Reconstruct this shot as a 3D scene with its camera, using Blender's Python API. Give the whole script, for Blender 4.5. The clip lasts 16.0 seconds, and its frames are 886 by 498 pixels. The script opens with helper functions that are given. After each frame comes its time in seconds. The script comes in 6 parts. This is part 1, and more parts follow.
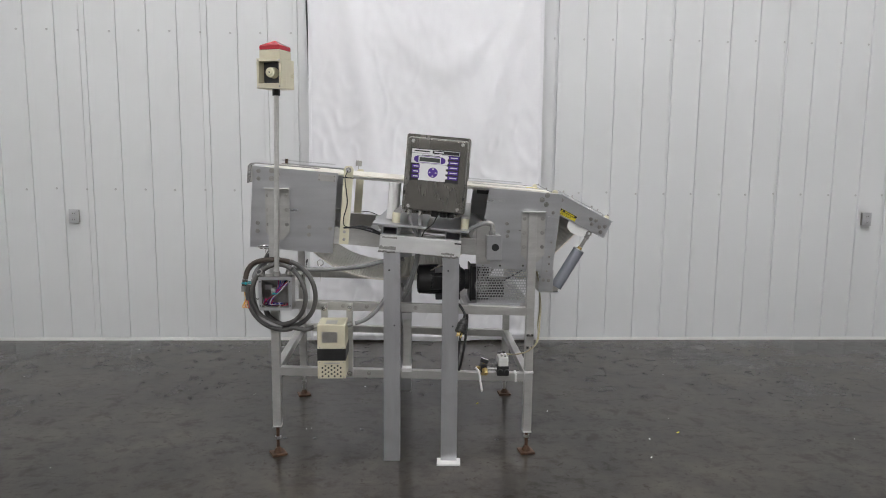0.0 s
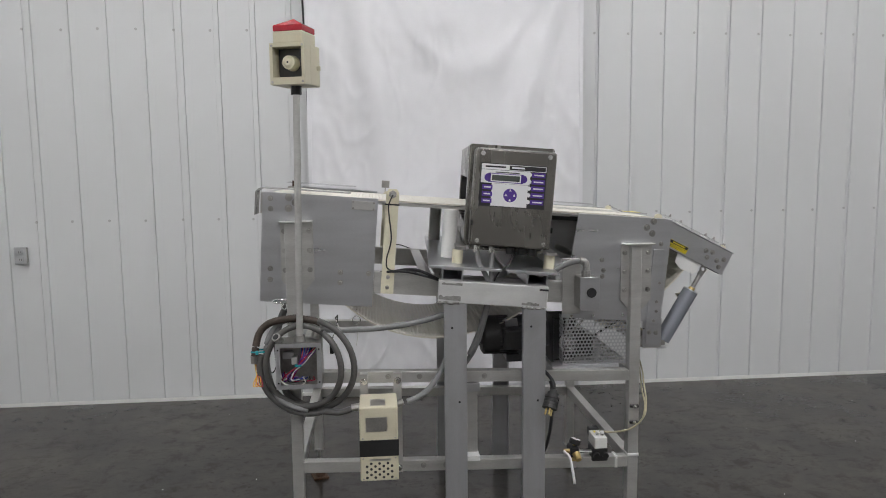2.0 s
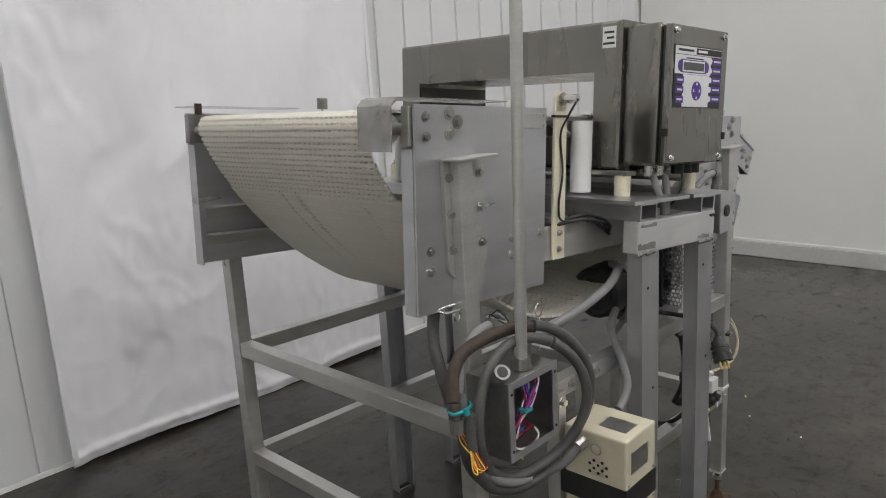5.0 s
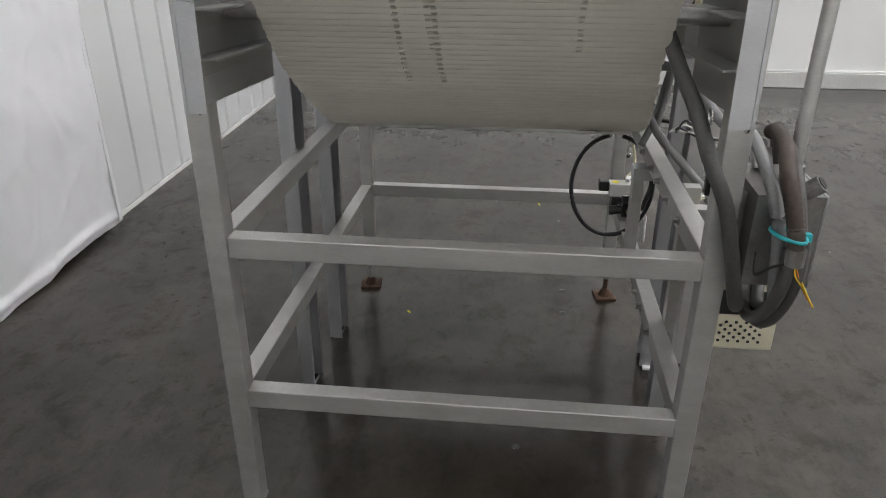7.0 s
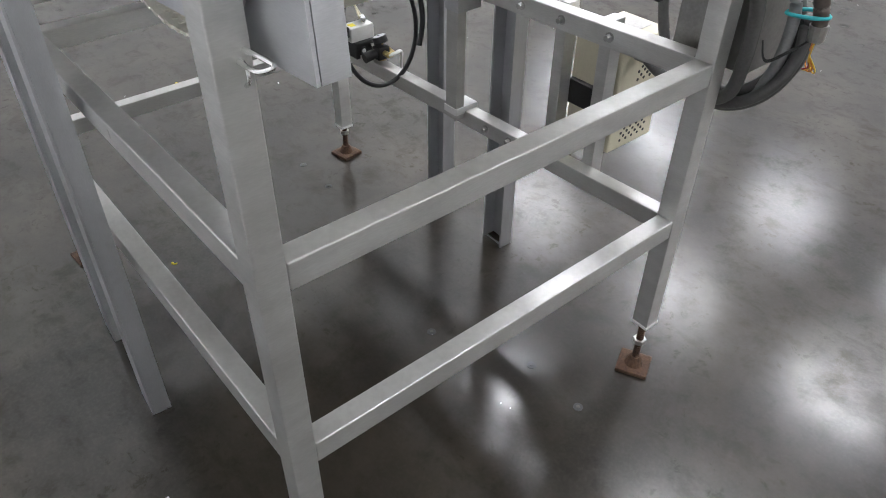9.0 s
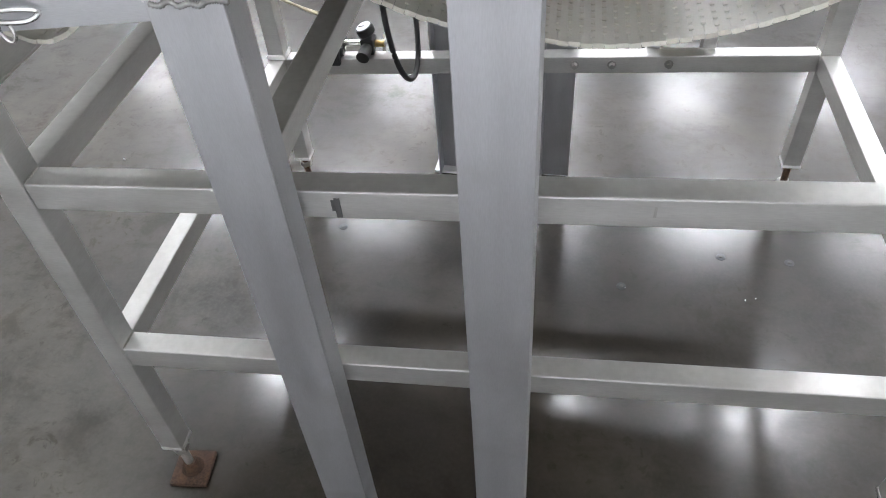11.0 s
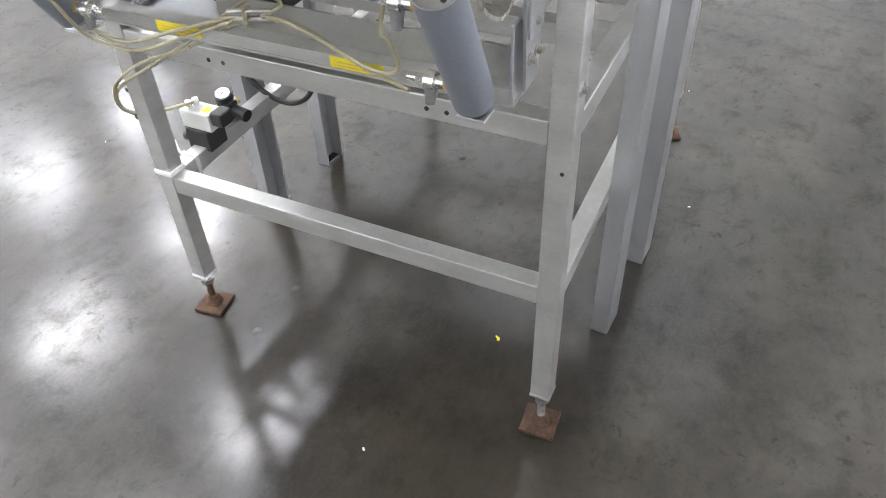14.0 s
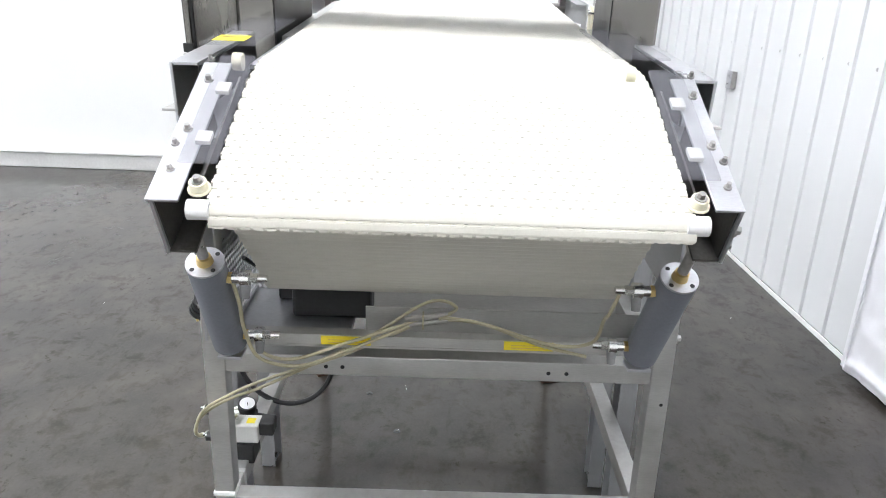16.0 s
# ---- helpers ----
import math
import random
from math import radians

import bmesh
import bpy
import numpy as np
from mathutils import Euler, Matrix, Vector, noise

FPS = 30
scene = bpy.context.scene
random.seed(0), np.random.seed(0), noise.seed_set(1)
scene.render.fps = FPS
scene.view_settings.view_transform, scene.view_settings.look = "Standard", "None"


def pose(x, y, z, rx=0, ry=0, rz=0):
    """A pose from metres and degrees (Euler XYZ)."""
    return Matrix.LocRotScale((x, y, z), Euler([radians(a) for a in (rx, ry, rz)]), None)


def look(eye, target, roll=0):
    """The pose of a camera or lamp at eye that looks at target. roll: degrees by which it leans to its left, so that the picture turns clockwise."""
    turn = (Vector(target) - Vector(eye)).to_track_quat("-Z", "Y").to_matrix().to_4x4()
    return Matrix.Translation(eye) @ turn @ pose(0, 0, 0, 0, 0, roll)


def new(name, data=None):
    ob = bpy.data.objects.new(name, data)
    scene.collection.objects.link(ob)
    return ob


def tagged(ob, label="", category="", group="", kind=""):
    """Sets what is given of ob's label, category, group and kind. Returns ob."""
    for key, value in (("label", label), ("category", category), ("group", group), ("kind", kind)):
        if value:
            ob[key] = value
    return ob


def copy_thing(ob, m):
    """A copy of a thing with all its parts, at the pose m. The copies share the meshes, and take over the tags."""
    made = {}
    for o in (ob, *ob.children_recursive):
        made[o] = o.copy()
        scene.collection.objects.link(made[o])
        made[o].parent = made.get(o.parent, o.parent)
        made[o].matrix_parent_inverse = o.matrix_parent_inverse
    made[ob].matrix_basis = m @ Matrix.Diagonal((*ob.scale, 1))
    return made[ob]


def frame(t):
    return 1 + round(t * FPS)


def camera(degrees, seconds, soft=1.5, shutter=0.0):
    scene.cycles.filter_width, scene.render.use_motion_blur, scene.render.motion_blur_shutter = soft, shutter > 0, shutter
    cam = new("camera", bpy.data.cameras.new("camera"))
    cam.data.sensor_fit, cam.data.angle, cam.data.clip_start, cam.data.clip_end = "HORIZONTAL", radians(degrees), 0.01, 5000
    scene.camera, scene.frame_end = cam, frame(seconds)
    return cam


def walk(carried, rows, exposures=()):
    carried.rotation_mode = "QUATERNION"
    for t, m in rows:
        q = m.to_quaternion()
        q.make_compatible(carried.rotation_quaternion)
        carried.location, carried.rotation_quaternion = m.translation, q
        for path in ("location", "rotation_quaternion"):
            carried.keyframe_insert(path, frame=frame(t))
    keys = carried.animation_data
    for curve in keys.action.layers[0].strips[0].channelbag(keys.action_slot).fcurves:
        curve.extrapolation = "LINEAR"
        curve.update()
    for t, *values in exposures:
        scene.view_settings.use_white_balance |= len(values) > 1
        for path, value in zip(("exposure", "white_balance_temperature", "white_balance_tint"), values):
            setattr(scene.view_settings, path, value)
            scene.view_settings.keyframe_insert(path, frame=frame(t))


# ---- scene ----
cam = camera(63.2, 16.0, soft=1.0)
PATH = [
    (0, (0.639, -3.341, 1.47), (0.727, -1.362, 1.196), 0.6),
    (0.5, (0.625, -3.229, 1.473), (0.637, -1.249, 1.19), 0.4),
    (1, (0.52, -3.029, 1.48), (0.545, -1.05, 1.193), -0.7),
    (1.5, (0.424, -2.775, 1.467), (0.589, -0.802, 1.184), -1.0),
    (2, (0.289, -2.463, 1.467), (0.473, -0.485, 1.237), -0.6),
    (2.5, (0.074, -2.17, 1.444), (0.374, -0.206, 1.209), -1.4),
    (3, (-0.084, -1.893, 1.415), (0.427, 0.018, 1.118), -0.1),
    (3.2, (-0.158, -1.774, 1.445), (0.411, 0.116, 1.122), -0.0),
    (5.3, (-1.048, -0.66, 1.391), (0.47, 0.554, 0.922), -2.4),
    (5.5, (-1.078, -0.506, 1.355), (0.503, 0.615, 0.861), -1.3),
    (6, (-1.107, -0.202, 1.333), (0.613, 0.617, 0.722), -0.7),
    (6.5, (-1.162, 0.09, 1.325), (0.635, 0.535, 0.568), 0.4),
    (7, (-1.096, 0.336, 1.293), (0.69, 0.537, 0.415), -0.1),
    (7.5, (-1.003, 0.581, 1.288), (0.743, 0.522, 0.315), 0.4),
    (8, (-0.938, 0.803, 1.3), (0.685, 0.329, 0.232), -1.3),
    (8.2, (-0.89, 0.873, 1.297), (0.655, 0.252, 0.189), -1.1),
    (10.3, (0.169, 1.403, 1.255), (0.77, 0.058, -0.098), -3.7),
    (10.5, (0.3, 1.449, 1.254), (0.794, 0.07, -0.108), -5.8),
    (11, (0.553, 1.459, 1.258), (0.843, 0.073, -0.155), -5.1),
    (11.5, (0.859, 1.471, 1.26), (0.914, 0.098, -0.193), -2.7),
    (12, (1.149, 1.508, 1.264), (0.858, 0.168, -0.192), -2.5),
    (12.5, (1.387, 1.433, 1.256), (0.86, 0.144, -0.179), -4.8),
    (13, (1.631, 1.344, 1.278), (0.693, 0.246, -0.106), -0.6),
    (13.5, (1.904, 1.266, 1.292), (0.676, 0.451, -0.06), 1.4),
    (14, (2.078, 1.092, 1.269), (0.739, 0.414, -0.054), -2.1),
    (14.5, (2.275, 0.911, 1.295), (0.764, 0.425, 0.078), 0.0),
    (15, (2.41, 0.753, 1.341), (0.721, 0.36, 0.343), 0.1),
    (15.5, (2.4, 0.589, 1.351), (0.594, 0.354, 0.525), 1.1),
    (16, (2.425, 0.421, 1.376), (0.542, 0.441, 0.703), 2.1),
]
EXPO = [(0.0, -0.06, 6500, 10), (2.0, -0.27, 6500, 10), (3.2, -0.36, 6550, 10), (5.3, -0.22, 6650, 10), (6.5, 0.0, 6600, 10), (7.5, 0.36, 6400, 10), (8.2, 0.55, 6250, 10), (10.3, 1.12, 6240, 10), (11.5, 1.20, 6230, 10), (12.5, 1.31, 6220, 10), (13.5, 1.45, 6250, 10), (14.0, 1.55, 6230, 10), (14.5, 1.58, 6130, 10), (15.0, 1.54, 6100, 10), (15.5, 1.33, 6130, 10), (16.0, 1.07, 6180, 10)]
walk(cam, [(t, look(eye, target, roll)) for t, eye, target, roll in PATH], EXPO)

# ---- light: ceiling lamps are built below; a faint even sky outside ----
world = bpy.data.worlds.new("world")
scene.world = world
world.use_nodes = True
world.node_tree.nodes["Background"].inputs["Color"].default_value = (0.8, 0.85, 0.9, 1)
world.node_tree.nodes["Background"].inputs["Strength"].default_value = 0.02
LAMPS = [(x, y) for x in (-1.65, 0.75, 3.3) for y in (-0.1, -3.3, -6.5, -9.7)] + [(-5.2, -0.1), (-5.2, -3.3)] + [(x, y) for x in (-4.1, -6.6, -9.2, 6.0, 8.6) for y in (-6.5, -9.9)]
LAMP = 52.0                                   # strength of the ceiling lamps
CEIL = 6.0                                    # height of the ceiling


# ---- materials ----
def material(name, colour, rough=0.5, metal=0.0, vary=0.15, scale=6.0, grain=0.0, grain_scale=160.0, stretch=(1, 1, 1),
             stain=None, stain_amount=0.0, stain_scale=3.0, rough_vary=0.1, random_value=0.0, spec=0.5, trans=0.0):
    """A surface with colour variation at two scales, stains, uneven gloss and fine relief."""
    m = bpy.data.materials.new(name)
    m.use_nodes = True
    n, l = m.node_tree.nodes, m.node_tree.links
    b = n["Principled BSDF"]
    b.inputs["Metallic"].default_value = metal
    b.inputs["Specular IOR Level"].default_value = spec
    b.inputs["Transmission Weight"].default_value = trans
    tc = n.new("ShaderNodeTexCoord")
    mp = n.new("ShaderNodeMapping")
    mp.inputs["Scale"].default_value = stretch
    l.new(tc.outputs["Object"], mp.inputs["Vector"])
    big = n.new("ShaderNodeTexNoise")
    big.inputs["Scale"].default_value, big.inputs["Detail"].default_value = scale, 6
    fine = n.new("ShaderNodeTexNoise")
    fine.inputs["Scale"].default_value, fine.inputs["Detail"].default_value = grain_scale, 4
    for t in (big, fine):
        l.new(mp.outputs["Vector"], t.inputs["Vector"])
    mix = n.new("ShaderNodeMix")
    mix.data_type = "RGBA"
    c = Vector(colour)
    mix.inputs["A"].default_value = (*(c * (1 - vary)), 1)
    mix.inputs["B"].default_value = (*[min(1, v) for v in c * (1 + vary)], 1)
    add = n.new("ShaderNodeMath")
    add.operation = "MULTIPLY_ADD"
    l.new(fine.outputs["Fac"], add.inputs[0])
    add.inputs[1].default_value = 0.4
    sub = n.new("ShaderNodeMath")
    sub.operation = "MULTIPLY"
    l.new(big.outputs["Fac"], sub.inputs[0])
    sub.inputs[1].default_value = 0.6
    l.new(sub.outputs[0], add.inputs[2])
    ramp = n.new("ShaderNodeMapRange")
    ramp.inputs["From Min"].default_value, ramp.inputs["From Max"].default_value = 0.35, 0.65
    l.new(add.outputs[0], ramp.inputs["Value"])
    l.new(ramp.outputs["Result"], mix.inputs["Factor"])
    out = mix.outputs["Result"]
    if stain_amount:
        st = n.new("ShaderNodeTexNoise")
        st.inputs["Scale"].default_value, st.inputs["Detail"].default_value = stain_scale, 8
        st.inputs["Distortion"].default_value = 0.6
        l.new(tc.outputs["Object"], st.inputs["Vector"])
        r2 = n.new("ShaderNodeMapRange")
        r2.inputs["From Min"].default_value, r2.inputs["From Max"].default_value = 0.5, 0.75
        r2.inputs["To Max"].default_value = stain_amount
        l.new(st.outputs["Fac"], r2.inputs["Value"])
        m2 = n.new("ShaderNodeMix")
        m2.data_type = "RGBA"
        l.new(r2.outputs["Result"], m2.inputs["Factor"])
        l.new(out, m2.inputs["A"])
        m2.inputs["B"].default_value = (*stain, 1)
        out = m2.outputs["Result"]
    if random_value:
        oi = n.new("ShaderNodeObjectInfo")
        hs = n.new("ShaderNodeHueSaturation")
        mr = n.new("ShaderNodeMapRange")
        mr.inputs["To Min"].default_value, mr.inputs["To Max"].default_value = 1 - random_value, 1 + random_value
        l.new(oi.outputs["Random"], mr.inputs["Value"])
        l.new(mr.outputs["Result"], hs.inputs["Value"])
        l.new(out, hs.inputs["Color"])
        out = hs.outputs["Color"]
    l.new(out, b.inputs["Base Color"])
    rr = n.new("ShaderNodeMapRange")
    rr.inputs["To Min"].default_value, rr.inputs["To Max"].default_value = max(0.02, rough - rough_vary), min(1, rough + rough_vary)
    l.new(big.outputs["Fac"], rr.inputs["Value"])
    l.new(rr.outputs["Result"], b.inputs["Roughness"])
    if grain:
        bump = n.new("ShaderNodeBump")
        bump.inputs["Strength"].default_value, bump.inputs["Distance"].default_value = grain, 0.002
        l.new(fine.outputs["Fac"], bump.inputs["Height"])
        l.new(bump.outputs["Normal"], b.inputs["Normal"])
    return m


ALU = material("brushed aluminium", (0.58, 0.575, 0.555), 0.40, 0.74, 0.10, 5, 0.06, 90, (1, 1, 6), (0.30, 0.29, 0.26), 0.40, 5)
PLATE = material("satin aluminium plate", (0.56, 0.565, 0.58), 0.31, 0.84, 0.10, 3, 0.03, 120, (1, 1, 8), (0.40, 0.40, 0.41), 0.35, 4)
POST = material("brushed channel aluminium", (0.52, 0.525, 0.54), 0.40, 0.78, 0.08, 4, 0.06, 120, (8, 8, 1), (0.32, 0.32, 0.32), 0.4, 6)
GROUND = material("bright ground aluminium", (0.70, 0.70, 0.69), 0.50, 0.6, 0.08, 6, 0.08, 140, (1, 1, 6), (0.52, 0.52, 0.51), 0.3, 9)
STEEL = material("dark brushed stainless steel", (0.25, 0.24, 0.22), 0.27, 0.9, 0.035, 3, 0.02, 160, (4, 4, 0.8), (0.20, 0.192, 0.176), 0.25, 3)
# the dark tone also stands in for shade inside the nose guards
DARKSTEEL = material("dark stained steel", (0.085, 0.082, 0.074), 0.5, 0.5, 0.3, 12, 0.05, 200, stain=(0.06, 0.045, 0.03), stain_amount=0.5, stain_scale=18)
BRIGHT = material("bright zinc steel", (0.80, 0.80, 0.78), 0.22, 1.0, 0.1, 20)
WELD = material("grey weld metal", (0.34, 0.335, 0.32), 0.5, 0.7, 0.3, 40, 0.4, 200)
BOLT = material("dull bolt steel", (0.42, 0.41, 0.39), 0.32, 0.9, 0.15, 30, random_value=0.2)
RUST = material("rusted steel", (0.078, 0.042, 0.024), 0.9, 0.1, 0.6, 30, 0.8, 200, stain=(0.06, 0.035, 0.03), stain_amount=0.7, stain_scale=25)
BELT = material("white plastic belt", (0.74, 0.715, 0.63), 0.38, 0, 0.05, 4, 0.02, 300, stain=(0.53, 0.47, 0.36), stain_amount=0.45, stain_scale=2.2, random_value=0.02)
NYLON = material("white nylon", (0.82, 0.82, 0.80), 0.35, 0, 0.04, 8)
VALVEGREY = material("pale grey cast valve body", (0.66, 0.66, 0.63), 0.42, 0.0, 0.08, 20, 0.06, 300)
IVORY = material("aged ivory plastic", (0.74, 0.70, 0.53), 0.4, 0, 0.06, 10)
BEIGE = material("beige painted metal", (0.60, 0.56, 0.42), 0.4, 0, 0.06, 8, 0.05, 200, stain=(0.40, 0.36, 0.25), stain_amount=0.3, stain_scale=8)
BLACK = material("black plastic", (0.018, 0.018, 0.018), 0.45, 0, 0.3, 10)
RUBBER = material("black rubber", (0.025, 0.025, 0.026), 0.6, 0, 0.3, 12, 0.2, 200)
HOSE = material("grey conduit", (0.085, 0.083, 0.08), 0.5, 0, 0.25, 14, 0.1, 200, stain=(0.12, 0.10, 0.085), stain_amount=0.35, stain_scale=6)
GREYHOSE = material("light grey conduit", (0.22, 0.22, 0.22), 0.5, 0, 0.15, 14, 0.1, 200)
BROWNHOSE = material("rusty flexible conduit", (0.058, 0.043, 0.034), 0.6, 0.1, 0.4, 18, 0.3, 120)
MOTOR = material("black painted motor", (0.035, 0.035, 0.037), 0.4, 0.1, 0.2, 12, 0.1, 150)
CYLBLUE = material("blue-grey anodised tube", (0.25, 0.265, 0.30), 0.45, 0.35, 0.08, 8, 0.08, 200, stain=(0.28, 0.28, 0.29), stain_amount=0.4, stain_scale=9)
RED = material("red lens plastic", (0.42, 0.02, 0.035), 0.25, 0, 0.1, 20)
TEAL = material("teal tie", (0.02, 0.33, 0.36), 0.4, 0, 0.1, 20)
YELLOW = material("yellow label", (0.80, 0.66, 0.03), 0.5, 0, 0.06, 12)
AIRLINE = material("yellowed clear air tube", (0.42, 0.38, 0.25), 0.3, 0, 0.15, 16)
BRASS = material("brass", (0.62, 0.47, 0.20), 0.35, 1.0, 0.15, 25)
PURPLE = material("purple print", (0.085, 0.035, 0.28), 0.4, 0, 0.05, 20)
LABELWHITE = material("white label", (0.82, 0.82, 0.82), 0.4, 0, 0.03, 20)
INK = material("black print", (0.02, 0.02, 0.022), 0.5, 0, 0.1, 20)
LCD = material("grey display", (0.10, 0.11, 0.10), 0.2, 0, 0.1, 20)
WIRES = {k: material(k + " wire", c, 0.4, 0, 0.1, 20) for k, c in {
    "red": (0.45, 0.02, 0.06), "blue": (0.03, 0.06, 0.45), "purple": (0.16, 0.04, 0.32), "white": (0.7, 0.7, 0.66),
    "orange": (0.75, 0.25, 0.03), "yellow": (0.80, 0.50, 0.04), "black": (0.02, 0.02, 0.02)}.items()}
WALL = material("white painted steel cladding", (0.70, 0.71, 0.71), 0.38, 0, 0.025, 1.2, 0.02, 200, stain=(0.60, 0.60, 0.59), stain_amount=0.25, stain_scale=1.5)
WHITEWALL = material("white wall sheet", (0.80, 0.805, 0.785), 0.5, 0, 0.03, 0.8, 0.04, 100, stain=(0.60, 0.59, 0.54), stain_amount=0.25, stain_scale=1.2)
ENDWALL = material("pale block wall", (0.42, 0.42, 0.41), 0.7, 0, 0.08, 1.5, 0.1, 60)
CURB = material("painted curb", (0.55, 0.55, 0.53), 0.6, 0, 0.1, 4, 0.2, 60)
DRAPE = material("white vinyl drape", (0.84, 0.84, 0.86), 0.45, 0, 0.02, 2, 0.03, 150, stain=(0.68, 0.68, 0.67), stain_amount=0.25, stain_scale=2)
CEILING = material("grey ceiling panel", (0.32, 0.32, 0.32), 0.7, 0, 0.04, 1)


def concrete():
    m = bpy.data.materials.new("polished concrete")
    m.use_nodes = True
    n, l = m.node_tree.nodes, m.node_tree.links
    b = n["Principled BSDF"]
    tc = n.new("ShaderNodeTexCoord")

    def noise_tex(scale, detail=8, dist=0.0, rough=0.55):
        t = n.new("ShaderNodeTexNoise")
        t.inputs["Scale"].default_value, t.inputs["Detail"].default_value = scale, detail
        t.inputs["Distortion"].default_value, t.inputs["Roughness"].default_value = dist, rough
        l.new(tc.outputs["Object"], t.inputs["Vector"])
        return t.outputs["Fac"]

    def rng(v, a, z, lo=0.0, hi=1.0):
        r = n.new("ShaderNodeMapRange")
        for k, x in (("From Min", a), ("From Max", z), ("To Min", lo), ("To Max", hi)):
            r.inputs[k].default_value = x
        l.new(v, r.inputs["Value"])
        return r.outputs["Result"]

    def mixc(f, a, c):
        x = n.new("ShaderNodeMix")
        x.data_type = "RGBA"
        l.new(f, x.inputs["Factor"])
        for s, v in (("A", a), ("B", c)):
            if isinstance(v, tuple):
                x.inputs[s].default_value = (*v, 1)
            else:
                l.new(v, x.inputs[s])
        return x.outputs["Result"]

    base = mixc(rng(noise_tex(1.5, 10, 0.0, 0.66), 0.37, 0.63), (0.0100, 0.0074, 0.0046), (0.043, 0.0355, 0.0262))
    base = mixc(rng(noise_tex(4.6, 10, 0.0, 0.64), 0.44, 0.70, 0, 0.65), base, (0.012, 0.0098, 0.0072))
    base = mixc(rng(noise_tex(120, 3), 0.45, 0.75, 0, 0.25), base, (0.040, 0.036, 0.030))
    base = mixc(rng(noise_tex(9, 10, 0.0, 0.7), 0.58, 0.74, 0, 0.30), base, (0.018, 0.0155, 0.0135))
    base = mixc(rng(noise_tex(70, 4, 0.0, 0.7), 0.69, 0.73, 0, 0.5), base, (0.016, 0.0145, 0.013))
    def both(a, c, how):
        x = n.new("ShaderNodeMath")
        x.operation = how
        l.new(a, x.inputs[0])
        l.new(c, x.inputs[1])
        return x.outputs[0]

    # dull dirt film over the polish: soft blotches, dragged scrapes and fine flecks
    drag = n.new("ShaderNodeMapping")
    drag.inputs["Rotation"].default_value, drag.inputs["Scale"].default_value = (0, 0, 0.5), (1.0, 2.6, 1.0)
    l.new(tc.outputs["Object"], drag.inputs["Vector"])
    scrape = n.new("ShaderNodeTexNoise")
    scrape.inputs["Scale"].default_value, scrape.inputs["Detail"].default_value, scrape.inputs["Roughness"].default_value = 7, 12, 0.70
    l.new(drag.outputs["Vector"], scrape.inputs["Vector"])
    scrape = rng(scrape.outputs["Fac"], 0.50, 0.66, 0.0, 0.58)
    blotch = rng(noise_tex(8, 13, 0.3, 0.70), 0.49, 0.63, 0.0, 0.62)
    fleck = both(rng(noise_tex(27, 10, 0.5, 0.74), 0.545, 0.61, 0.0, 0.88), rng(noise_tex(3.1, 5, 0.0, 0.6), 0.42, 0.62, 0.15, 1.0), "MULTIPLY")
    film = both(both(scrape, blotch, "MAXIMUM"), fleck, "MAXIMUM")
    l.new(both(rng(noise_tex(2.4, 6, 0.0, 0.6), 0.30, 0.70, 0.14, 0.20), rng(film, 0.0, 1.0, 0.0, 0.08), "ADD"), b.inputs["Roughness"])
    l.new(rng(film, 0.0, 1.0, 0.43, 0.10), b.inputs["Specular IOR Level"])
    l.new(rng(film, 0.15, 1.0, 0.42, 0.13), b.inputs["Coat Weight"])
    b.inputs["Coat Roughness"].default_value = 0.40
    b.inputs["Coat IOR"].default_value = 1.42
    base = mixc(rng(film, 0.0, 1.0, 0, 0.28), base, (0.011, 0.0088, 0.0064))
    l.new(base, b.inputs["Base Color"])
    bump = n.new("ShaderNodeBump")
    bump.inputs["Strength"].default_value, bump.inputs["Distance"].default_value = 0.035, 0.002
    l.new(noise_tex(17, 8, 0.0, 0.7), bump.inputs["Height"])
    l.new(bump.outputs["Normal"], b.inputs["Normal"])
    return m


FLOOR = concrete()


def glow(name, strength, colour=(0.97, 0.96, 0.98)):
    m = bpy.data.materials.new(name)
    m.use_nodes = True
    b = m.node_tree.nodes["Principled BSDF"]
    b.inputs["Base Color"].default_value = (0.8, 0.8, 0.8, 1)
    b.inputs["Emission Color"].default_value = (*colour, 1)
    b.inputs["Emission Strength"].default_value = strength
    return m


def clear(name, colour=(0.9, 0.9, 0.93), rough=0.12, body=0.3):
    """Thin scuffed sheet: mostly see-through, with a milky gloss."""
    m = bpy.data.materials.new(name)
    m.use_nodes = True
    n, l = m.node_tree.nodes, m.node_tree.links
    b = n["Principled BSDF"]
    b.inputs["Base Color"].default_value = (*colour, 1)
    t = n.new("ShaderNodeBsdfTransparent")
    x = n.new("ShaderNodeMixShader")
    tc, no, mr = n.new("ShaderNodeTexCoord"), n.new("ShaderNodeTexNoise"), n.new("ShaderNodeMapRange")
    no.inputs["Scale"].default_value, no.inputs["Detail"].default_value = 30, 6
    l.new(tc.outputs["Object"], no.inputs["Vector"])
    l.new(no.outputs["Fac"], mr.inputs["Value"])
    mr.inputs["To Min"].default_value, mr.inputs["To Max"].default_value = body * 0.6, body * 1.5
    l.new(mr.outputs["Result"], x.inputs["Fac"])
    b.inputs["Roughness"].default_value = rough
    l.new(t.outputs[0], x.inputs[1])
    l.new(b.outputs[0], x.inputs[2])
    l.new(x.outputs[0], n["Material Output"].inputs["Surface"])
    return m


